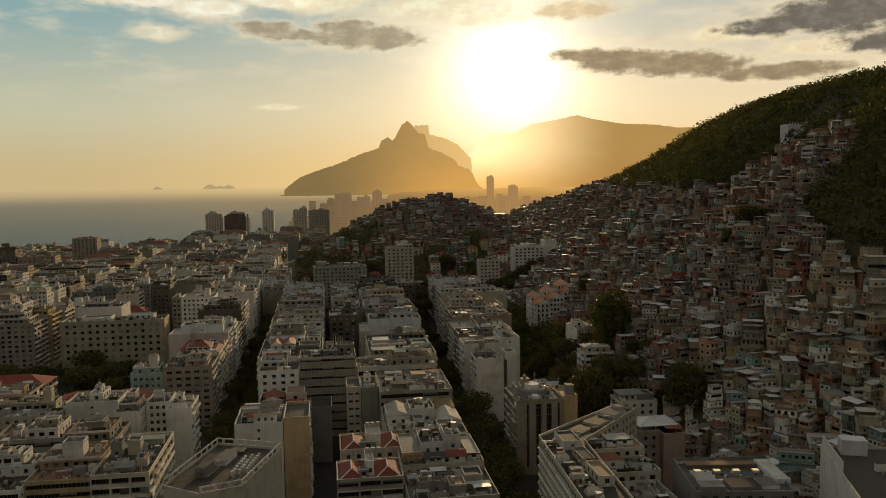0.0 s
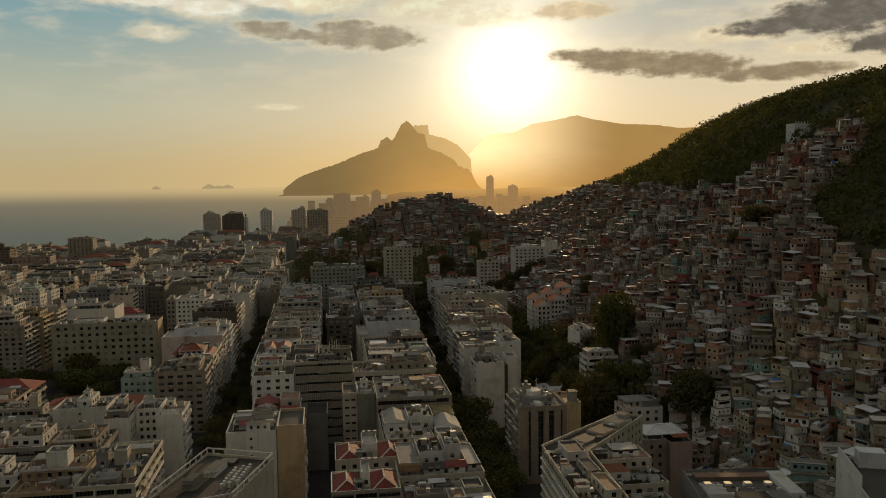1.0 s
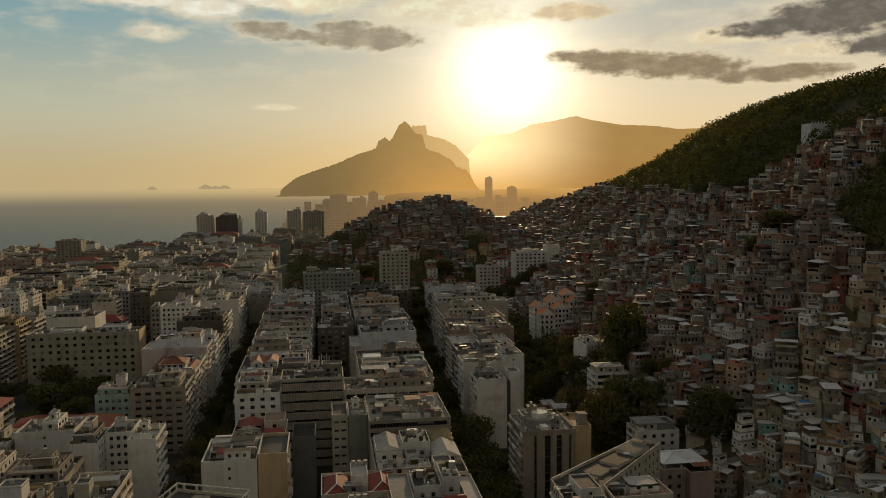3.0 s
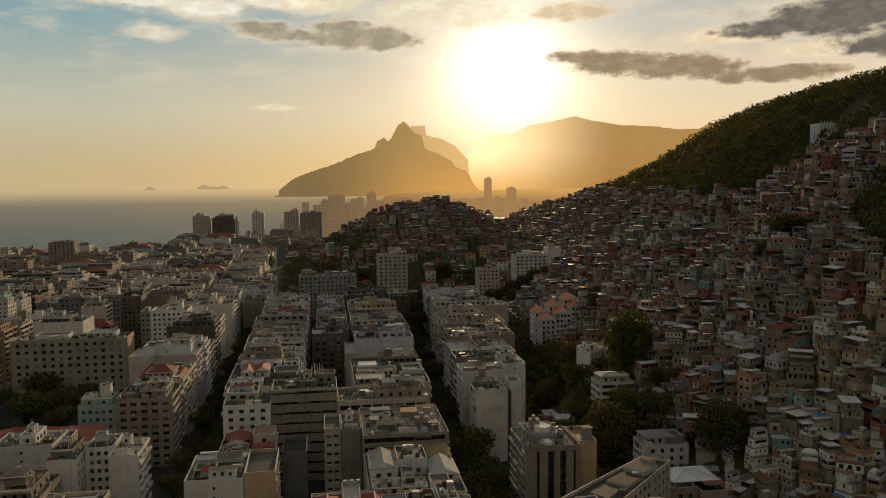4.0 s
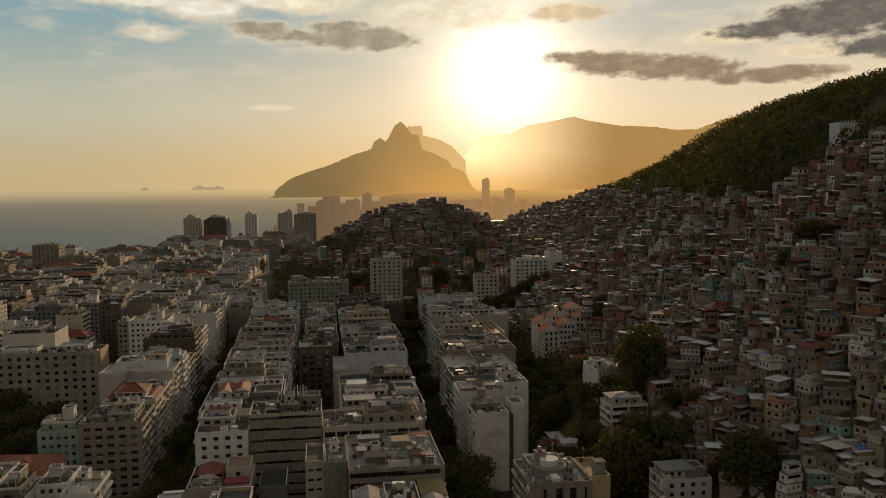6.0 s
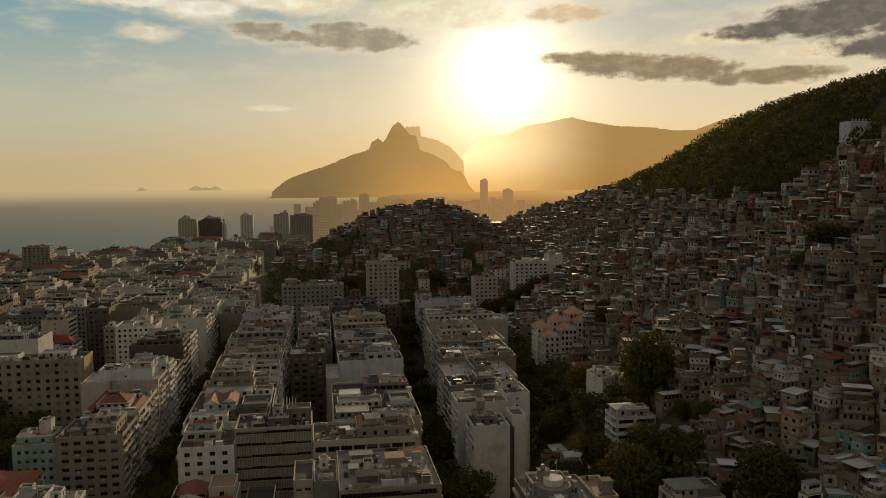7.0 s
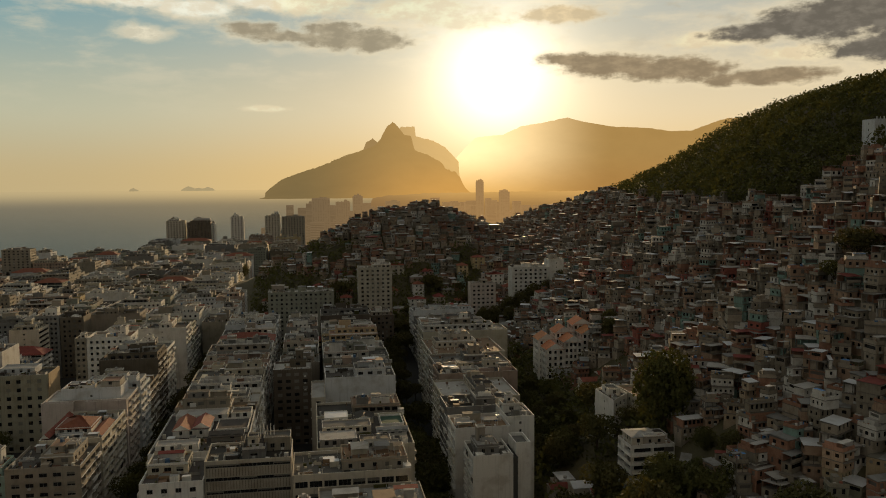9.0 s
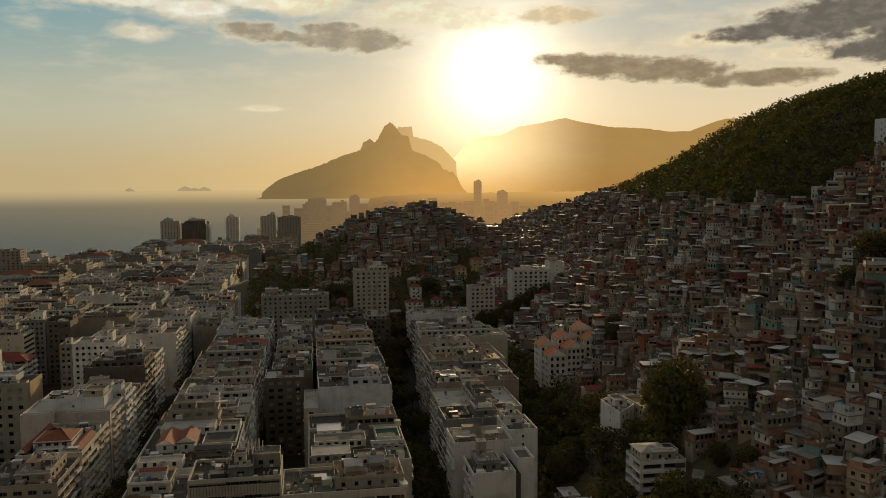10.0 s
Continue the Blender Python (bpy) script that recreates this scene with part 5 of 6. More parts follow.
room(b, -33, -14, 440, 449, 34.52, 37.0, "white", "w..w", 105, "sheet_metal", edge=0.2, bay=3.0)
room(b, -12.5, -5, 441, 449, 34.52, 36.8, "white", "w..w", 106, "dark_roof", edge=0.4, bay=2.6)
scatter(b, -35, -5, 403, 449, 34.52, random.Random(107), 170, [(-34.5, -19.5, 404, 411), (-31.6, -18, 420, 437), (-18, -5.5, 413, 422), (-17, -4.5, 423, 439), (-33.5, -4.5, 439.5, 449.5)])
b = A((20, 54, 402, 441), 33, "cream", ".k.s", clutter=0, deck="concrete_roof", label="cream block with a green sunken terrace and grey sheds")
room(b, 21, 34, 405, 415, 33.02, 35.8, "grey", "w..w", 111, "fibre_cement", edge=0.2, bay=2.6)
room(b, 35, 46, 404, 412, 33.02, 34.6, "brown", "s..s", 112, "dark_roof", edge=0.3)
room(b, 44, 52.5, 422, 434, 33.02, 34.8, "white", "....", 113, "green_deck", edge=0.7)
room(b, 22, 40, 419, 428, 33.02, 35.7, "cream", "w..w", 114, "concrete_roof", edge=0.4, bay=2.4)
pitched(b, 42, 53, 414, 420.5, 34.8, 1.0, "fibre_cement", "x", False)
room(b, 42.3, 52.7, 414.4, 420, 33.02, 34.6, "white", "w..w", 115, edge=0, bay=2.2)
room(b, 23, 32, 431, 440, 33.02, 35.9, "white", "w..w", 116, "zinc_sheet", edge=0.2, bay=2.6)
pitched(b, 34, 42, 431, 439, 35.0, 1.2, "dark_roof", "y", False)
room(b, 34.3, 41.7, 431.3, 438.7, 33.02, 34.8, "cream", "w..w", 117, edge=0)
scatter(b, 21, 53.5, 403, 440.5, 33.02, random.Random(118), 150, [(20.5, 34.5, 404, 416), (34.5, 46.5, 403, 412.5), (43.5, 53, 413.5, 434.5), (21.5, 40.5, 418.5, 428.5), (22.5, 42.5, 430, 440.4)])
strip(-86, -58, 500, 690, "k", "s")
strip(-112, -89, 600, 690, "s", "k")
strip(-36, -4, 450.3, 700, "k", "k", 32, 37)
strip(20, 54, 441.3, 484, "k", "s", 30, 34)
strip(24, 57, 508, 700, "k", "s", 31, 37)
strip(-57, -37, 694, 830, "w", "w", 28, 36)
strip(2, 22, 534, 700, "s", "s", 28, 34)
strip(90, 134, 652, 720, "s", "k", 26, 34)
for c, (x0, x1) in enumerate(((-212, -176), (-172, -136), (-260, -232), (-300, -262), (-352, -322), (-392, -356), (-450, -415), (-490, -455), (-550, -515), (-590, -555))):
    for y0, y1 in ((300, 425), (560, 680), (700, 820), (842, 960), (985, 1090)):
        if y1 < 560 and x0 < -260:
            continue
        strip(x0, x1, y0, y1, "k" if c % 2 else "w", "w", 24, 36, "wwbk.", lot=(14, 24))
    for y0, y1 in ((1110, 1200), (1220, 1320)):
        if y1 < lerp_table(x0, COAST) - 50 and y1 < lerp_table(x1, COAST) - 50:
            strip(x0, x1, y0, y1, "w", "w", 24, 37, lot=(18, 30))
for x0, x1 in ((-134, -100), (-96, -60), (-40, -8), (-4, 28)):
    for y0, y1 in ((602, 690), (705, 800), (825, 960), (985, 1100), (1125, 1240)):
        if x0 > -50 and y0 > 800:
            continue
        strip(x0, x1, y0, y1, "w", "w", 24, 36, "wwwb.s", lot=(14, 26))
for x0, x1 in ((-230, -190), (-185, -140), (-130, -90), (-85, -45), (-40, 0)):
    for y0, y1 in ((1260, 1380), (1400, 1500)):
        strip(x0, x1, y0, y1, "w", "w", 26, 40, lot=(18, 30))
FARCITY, FAR = Shell(), random.Random(5)
# towers near the beach and in the haze beyond the knoll
for x0, x1, y0, y1, h, colour in ((-218, -188.5, 1495, 1515, 66, "cream"), (-185, -148, 1495, 1520, 63, "brown"), (-147, -141, 1500, 1520, 61, "white"), (-126, -103.5, 1605, 1625, 67, "white"), (-333, -302, 1110, 1130, 52, "beige"),
                                  (-66, -39, 1605, 1625, 68, "cream"), (-36, 5, 1605, 1625, 66, "beige"), (18, 55, 1780, 1800, 93, "brown"), (67, 96, 1780, 1800, 88, "beige"), (102, 122, 1780, 1800, 99, "beige"),
                                  (362, 376, 1780, 1795, 127, "brown"), (412, 432, 1780, 1795, 106, "brown"), (-362, -320, 1000, 1020, 38.5, "rose"), (-384, -364, 1000, 1020, 47, "brown"), (-560, -510, 960, 985, 40, "white")):
    A((x0, x1, y0, y1), h, colour, "ww.w", clutter=0.5, spec={0: dict(bay=4.5, w=2.0)}, group="tall seafront blocks", joined=y0 > 1700 and FARCITY)
for k in range(260):
    x, y = FAR.uniform(-90, 640), FAR.uniform(1640, 3000)
    if y > lerp_table(x, COAST) - 120 or not free(x - 6, x + 36, y - 6, y + 30):
        continue
    A((x, x + FAR.uniform(16, 32), y, y + 20), FAR.uniform(24, 52) if y < 2200 else FAR.uniform(30, 75), FAR.choice(("beige", "cream", "white", "grey")), "b..w", clutter=0, joined=FARCITY)
# swap every surface for one with the haze painted into its emission
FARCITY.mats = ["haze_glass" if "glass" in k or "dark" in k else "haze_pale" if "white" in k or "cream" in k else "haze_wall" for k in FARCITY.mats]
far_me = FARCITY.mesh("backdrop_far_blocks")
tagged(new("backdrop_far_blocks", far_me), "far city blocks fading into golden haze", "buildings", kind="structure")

# the white hall with orange roofs on the lower slope
b = thing("hillside_hall", "white hall with stepped orange tiled roofs and many windows", "building")
TAKEN.append((143, 176, 540, 568))
for k, (x0, x1, y0, base, eave) in enumerate(((143.5, 153.4, 540, 2, 35.0), (153.6, 164, 541.2, 6, 38.5), (164.2, 175, 542.4, 10, 42.5))):
    room(b, x0, x1, y0, y0 + 11, base, eave, "white", "w..w", 30 + k, "pale_roof", "wing", 0, bay=2.3, w=1.35, h=1.75, margin=0.4)
    pitched(b, x0, x1, y0, y0 + 11, eave + 0.15, 3.4, "orange_tiles", "y", False)
    room(b, x0 - 1.5, x1 - 1.5, y0 + 11.2, y0 + 22, base, eave + 3.2, "white", "w..w", 35 + k, "pale_roof", "rear_wing", 0, bay=2.3, w=1.35, h=1.75, margin=0.4)
    pitched(b, x0 - 1.5, x1 - 1.5, y0 + 11.2, y0 + 22, eave + 3.35, 3.4, "orange_tiles", "y", False)
room(b, 148, 160, 534.5, 539.8, 2, 25, "pale", "w..w", 33, "terrace_tiles", "porch", 0.6)
# white villas and a long wall building on the hill
for x0, x1, y0, y1, base, h, south, label in ((127, 143, 384, 396, 6, 33.5, "k", "white four-storey villa with wrap-round balconies"), (124, 141, 326, 338, 0, 24.5, "w", "white villa with a red terrace among trees"), (110, 122, 412, 423, 0, 9, "w", "small house with a bright sheeted roof")):
    b = thing("hillside_villa", label, "house")
    TAKEN.append((x0, x1, y0, y1))
    room(b, x0, x1, y0, y1, base, h, "white", south + "..k", 41, "terrace_tiles", "lower_storey", 0.9)
    room(b, x0 + 1.5, x1 - 5, y0 + 2.5, y1 - 0.5, h, h + 2.9, "cream", "w..w", 42, "fibre_cement", "top_storey", 0, bay=2.2, w=1.2)
    pitched(b, x0 + 1.2, x1 - 5, y0 + 2.2, y1 - 0.5, h + 3.1, 0.9, "zinc_sheet" if h < 12 else "fibre_cement", "x", True)
    room(b, x1 - 4.6, x1 - 0.4, y0 + 5, y1 - 0.5, h, h + 2.4, "white", "w..w", 45, "dark_roof", "roof_room", 0.3)
    roof_clutter(b, x0 + 0.4, x1 - 0.4, y0 + 0.2, y0 + 5.4, h, "plaster_white", random.Random(h), 1.0, True)
b = thing("hillside_villa", "long pale house with a shallow grey roof", "house")
b.matrix_basis = Matrix.Translation((142.5, 378.5, 0)) @ Matrix.Rotation(-0.62, 4, "Z")
TAKEN.append((141, 160, 366, 384))
room(b, 0, 15, 0, 7.5, 12, 30, "cream", "w..w", 46, "concrete_roof", "storey", 0, bay=1.9, w=0.8, h=1.2)
pitched(b, 0, 15, 0, 7.5, 30.2, 1.6, "fibre_cement", "x", False)
room(b, 15.1, 21, -3, 5, 10, 27, "rose", "w..w", 47, "fibre_cement", "annex", 0.4, bay=2.2)
# sheeted sheds and tiled cottages in the hollow
for x, y, w, d, z, roof in ((112, 400, 8, 7, 14, "zinc_sheet"), (106, 408, 7, 6, 11, "clay_tiles"), (118, 396, 6, 6, 13, "clay_tiles"), (107, 393, 6, 5, 10, "zinc_sheet"), (150, 500, 11, 8, 27, "clay_tiles"), (160, 504, 9, 7, 29, "clay_tiles"), (166, 490, 9, 7, 33, "fibre_cement"), (152, 482, 8, 7, 27, "fibre_cement")):
    b = thing("cottage", "low cottage with a single pitched roof in the hollow", "house", "cottages in the hollow")
    TAKEN.append((x, x + w, y, y + d))
    room(b, x, x + w, y, y + d, z - 12, z, "cream", "w..w", int(x), "concrete_roof", "storey", 0, bay=2.4, w=1.0)
    pitched(b, x, x + w, y, y + d, z + 0.15, 1.3, roof, "x", False)
b = thing("hillside_depot", "long white windowless building high on the slope", "building")
TAKEN.append((314, 352, 510, 524))
room(b, 314, 340, 512, 522, 128, 157, "pale", "s..s", 43, "pale_roof", "hall", 0.6, bay=6)
for k in range(12):
    s = Shell()
    s.box(315 + 2.1 * k, 315.4 + 2.1 * k, 512.1, 512.5, 157.6, 158.8, "plaster_white")
    part("post", s, b)
room(b, 341, 356, 513, 524, 134, 160, "rose", "w..s", 44, "clay_tiles", "annex", 0.4)
tagged(new("city_blocks", CITY.mesh("city_blocks")), "pale apartment blocks crowding the far city", "buildings", kind="stuff")

# ---- trees ----


def leaf_cloud(rng, count, rx, ry, rz, size, v, f, centre=(0, 0, 0)):
    """Leaf clumps scattered through a crown: small bent quads, thicker towards the outside."""
    for _ in range(count):
        d = Vector((rng.gauss(0, 1), rng.gauss(0, 1), rng.gauss(0, 1))).normalized()
        r = rng.uniform(0.55, 1.0) ** 0.6
        lump = 1 + 0.28 * noise.noise(Vector((d.x * 2.1, d.y * 2.1, d.z * 2.1 + centre[0] * 0.37 + centre[1] * 0.11)))
        p = Vector((centre[0] + d.x * rx * r * lump, centre[1] + d.y * ry * r * lump, centre[2] + d.z * rz * r * lump))
        a = Vector((rng.gauss(0, 1), rng.gauss(0, 1), rng.gauss(0, 1))).normalized()
        b = a.cross(d + Vector((0.01, 0.02, 0.03))).normalized()
        s = size * rng.uniform(0.6, 1.4)
        n = len(v)
        v.extend([tuple(p - a * s), tuple(p + b * s * 0.7 + d * s * 0.25), tuple(p + a * s), tuple(p - b * s * 0.7 + d * s * 0.25)])
        f.append((n, n + 1, n + 2, n + 3))


def leaf_mesh(name, v, f):
    me = bpy.data.meshes.new(name)
    me.from_pydata(v, [], f)
    me.materials.append(MATS["leaf"])
    return me


GROVE = Shell()


def tree_kind(seed, h, r, leaves):
    rng = random.Random(seed)
    trunk = Shell()
    trunk.drum(0, 0, -2, h * 0.5, r * 0.085, "bark", 8, 0.6)
    for k in range(5):
        a = k * 1.26 + rng.uniform(-0.3, 0.3)
        tip = Vector((math.cos(a) * r * 0.55, math.sin(a) * r * 0.55, h * rng.uniform(0.6, 0.78)))
        root, side = Vector((0, 0, h * 0.36)), Vector((-math.sin(a), math.cos(a), 0)) * r * 0.04
        for off in (side, -side, Vector((0, 0, r * 0.04))):
            trunk.face([root + off, root - off * 0.5, tip - off * 0.2, tip + off * 0.3], "bark")
    v, f = [], []
    for k in range(7):
        a = k * 0.9
        q = 0.5 * r * (k > 0)
        leaf_cloud(rng, leaves // 7, r * 0.62, r * 0.62, h * 0.24, 0.052 * r + 0.16, v, f, (math.cos(a) * q, math.sin(a) * q, h * (0.68 + 0.1 * rng.random())))
    return trunk.mesh("trunk"), leaf_mesh("crown", v, f)


def dome_kind(seed, h, r, leaves):
    """A dense old tree whose crown falls nearly to the ground."""
    rng = random.Random(seed)
    trunk = Shell()
    trunk.drum(0, 0, -2, h * 0.6, r * 0.08, "bark", 8, 0.5)
    v, f = [], []
    for k in range(16):
        a, up = k * 2.4, (k + 0.5) / 16
        q = 0.52 * r * math.sqrt(1 - (1.7 * up - 0.75) ** 2 if abs(1.7 * up - 0.75) < 1 else 0.05)
        leaf_cloud(rng, leaves // 16, r * 0.5, r * 0.5, h * 0.2, 0.04 * r + 0.12, v, f, (math.cos(a) * q, math.sin(a) * q, h * (0.24 + 0.58 * up)))
    return trunk.mesh("trunk"), leaf_mesh("crown", v, f)


KINDS = [tree_kind(s, h, r, n) for s, h, r, n in ((1, 14, 6, 950), (2, 18, 9, 1500), (3, 11, 5, 800))] + [dome_kind(4, 20, 10, 5200)]


def tree(x, y, scale=1.0, k=0, turn=0.0, label="broad dark green tree on the hillside", group="trees among the houses", z=None, tall=1.0):
    m = Matrix.LocRotScale((x, y, ground_height(x, y) if z is None else z), Euler((0, 0, turn)), (scale, scale, scale * tall))
    if y > 540:
        # far trees, past counting
        for me, mat in zip(KINDS[k], ("bark", "leaf")):
            corners = [m @ v.co for v in me.vertices]
            for p in me.polygons:
                GROVE.face([corners[i] for i in p.vertices], mat)
        return
    t = thing("tree", label, "tree", group)
    t.matrix_basis = m
    part("trunk", KINDS[k][0], t)
    part("crown", KINDS[k][1], t)


TR = random.Random(21)
# big crowns and clumps on the slope
tree(149, 406, 1.2, 3, 0.4, "tall dense dark tree towering over the slope", tall=1.3)
tree(159, 412, 0.7, 3, 2.0, "tall dense dark tree towering over the slope", tall=1.1)
tree(152, 321, 1.1, 3, 3.0, "broad dense dark tree among the houses", tall=0.95)
tree(119, 351, 1.1, 3, 4.0, "broad dense green tree in the hollow", tall=1.15)
tree(131, 366, 0.8, 3, 5.0, "broad dense green tree in the hollow", tall=1.15)
for x, y, s, k in ((140, 452, 1.0, 1), (126, 354, 0.8, 1), (138, 350, 0.8, 1), (128, 420, 0.9, 1), (140, 418, 0.8, 0), (225, 402, 0.9, 1), (216, 404, 0.8, 0)):
    tree(x, y, s, k, TR.uniform(0, 6))
for x, y, s in ((147, 350, 0.55), (140, 358, 0.6), (152, 362, 0.5), (118, 372, 0.6), (110, 384, 0.6), (120, 388, 0.55), (116, 430, 0.65), (124, 446, 0.6), (112, 452, 0.7), (122, 468, 0.65), (132, 470, 0.6), (114, 484, 0.7), (126, 492, 0.6), (136, 500, 0.55), (128, 520, 0.6), (140, 526, 0.5), (182, 548, 0.5), (178, 536, 0.5), (136, 545, 0.5)):
    tree(x, y, s, 3, TR.uniform(0, 6), "dense dark green tree in the hollow")
for x, y, s, tall in ((139, 730, 0.8, 1.3), (150, 729, 0.85, 1.4), (160, 730, 0.8, 1.3), (170, 730, 0.8, 1.3), (180, 728, 0.85, 1.1), (190, 730, 0.75, 1.1), (201, 731, 0.6, 0.9), (213, 732, 0.5, 0.8), (130, 716, 0.7, 1.2), (168, 716, 0.7, 1.0)):
    tree(x, y, s, 3, TR.uniform(0, 6), "dense dark green tree below the pale blocks", tall=tall)
for x, y in ((129, 319), (137, 317), (145, 330), (121, 330), (150, 376), (134, 400)):
    tree(x, y, 0.42, 3, TR.uniform(0, 6), "low dense green tree beside a villa")
# the green hollow at the foot of the hill
for _ in range(46):
    x, y = TR.uniform(104, 142), TR.uniform(340, 720)
    if free(x - 4, x + 4, y - 4, y + 4) and not (122 < x < 186 and 440 < y < 580):
        tree(x, y, TR.uniform(0.6, 1.0), TR.randrange(3), TR.uniform(0, 6))
# street trees
for x in (56, 64):
    y = 262.0
    while y < 700:
        tree(x + TR.uniform(-1.2, 1.2), y, TR.uniform(0.6, 0.95), TR.choice((0, 2)), TR.uniform(0, 6), "dark green street tree between the blocks", "street trees")
        y += TR.uniform(11, 17)
for _ in range(34):
    x, y = TR.uniform(60, 80), TR.uniform(470, 735)
    if free(x - 3, x + 3, y - 3, y + 3):
        tree(x, y, TR.uniform(0.7, 1.0), TR.randrange(3), TR.uniform(0, 6), "dark green street tree between the blocks", "street trees")
for _ in range(110):
    x, y = TR.uniform(53, 70), TR.uniform(236, 470)
    if free(x - 2, x + 2, y - 2, y + 2):
        tree(x, y, TR.uniform(0.7, 1.05), TR.randrange(3), TR.uniform(0, 6), "dark green street tree between the blocks", "street trees")
for x in (-52, -42):
    y = 250.0
    while y < 690:
        tree(x + TR.uniform(-1.5, 1.5), y, TR.uniform(0.75, 1.0), TR.choice((0, 2)), TR.uniform(0, 6), "dark green street tree between the blocks", "street trees")
        y += TR.uniform(9, 14)
for _ in range(40):
    x, y = TR.uniform(-215, -118), TR.uniform(432, 522)
    if free(x - 3, x + 3, y - 3, y + 3):
        tree(x, y, TR.uniform(0.8, 1.25), TR.randrange(3), TR.uniform(0, 6), "tall dark tree in a planted square", "trees in the square")
for _ in range(30):
    x, y = TR.uniform(-232, -213), TR.uniform(560, 1000)
    tree(x, y, TR.uniform(0.8, 1.3), TR.randrange(3), TR.uniform(0, 6), "tall dark street tree between the blocks", "street trees")
for x, y in ((-92, 1064), (-78, 1068), (-66, 1064)):
    tree(x, y, 1.4, 1, TR.uniform(0, 6), "broad dark crown among the roofs", "trees among the roofs")

# woods on the upper slope, the knoll and the gully: crowns past counting


def in_favela(x, y):
    z_foot = foot_of_hill(y)
    if y < 205 or x < z_foot - 2 or x < lerp_table(y, [(205, 150), (250, 136), (300, 138), (340, 140), (385, 141), (396, 150), (425, 154), (440, 153), (520, 152), (570, 150), (640, 146), (700, 150)]):
        return False
    top = lerp_table(y, [(205, 250), (250, 262), (330, 250), (380, 264), (430, 308), (470, 316), (500, 296), (520, 273), (560, 269), (615, 274), (700, 287), (808, 304), (915, 332), (1000, 350), (1090, 345), (1300, 330)])
    if x > top:
        return False
    if 228 < x < 300 and 300 < y < 392 and (x - 262) ** 2 / 900 + (y - 345) ** 2 / 2300 < 1:
        return False
    return True


def in_knoll_town(x, y):
    return y > 800 and x < foot_of_hill(y) + 4 and ground_height(x, y) > 30 and (x > 60 or ground_height(x, y) > 66 or noise.noise(Vector((x * 0.035, y * 0.035, 7))) > 0.02) and not (150 < x < 215 and 800 < y < 872) and not (60 < x < 128 and 800 < y < 850)


def woods():
    rng = random.Random(8)
    v, f = [], []
    y = 230.0
    while y < 1400:
        step = 8.0 if y < 900 else 9.5
        x = -30.0
        while x < 520:
            px, py = x + rng.uniform(-3, 3), y + rng.uniform(-3, 3)
            z = ground_height(px, py)
            lone = in_favela(px, py) or in_knoll_town(px, py)
            wooded = z > 5 and not lone and free(px - 5, px + 5, py - 5, py + 5)
            hollow = 106 < px < 152 and 318 < py < 740 and not (px > 122 and 436 < py < 548)
            if px < foot_of_hill(py) + 2 and z < 9 and not hollow:
                wooded = False
            if hollow and not lone and free(px - 3, px + 3, py - 3, py + 3) and z < 40:
                wooded = True
            if 140 < px < 184 and 534 < py < 568 or 172 < px < 226 and 736 < py < 765:
                wooded = False
            if wooded:
                r = rng.uniform(3.6, 6.2)
                leaf_cloud(rng, 52 if py < 700 else 34, r, r, r * 0.85, 1.0, v, f, (px, py, z + rng.uniform(3.0, 7.5)))
            x += step
        y += step
    ob = new("woods", leaf_mesh("woods", v, f))
    tagged(ob, "dense dark green forest covering the steep hill", "forest", kind="stuff")


woods()

# ---- houses on the hill ----
SHACK = ["brick"] * 7 + ["clay"] * 7 + ["render"] * 8 + ["ash"] * 6 + ["limewash"] * 6 + ["sand"] * 3 + ["teal", "teal", "redpaint"]
SHACK_WORDS = {"brick": "bare brick", "clay": "bare clay-block", "render": "grey rendered", "limewash": "whitewashed", "sand": "sand-coloured", "teal": "blue-green painted", "redpaint": "red-painted", "ash": "dark cement"}
ROOFS = ["slab"] * 6 + ["sheet"] * 5 + ["fibre"] * 3 + ["terrace"] * 6 + ["tiles"] * 1


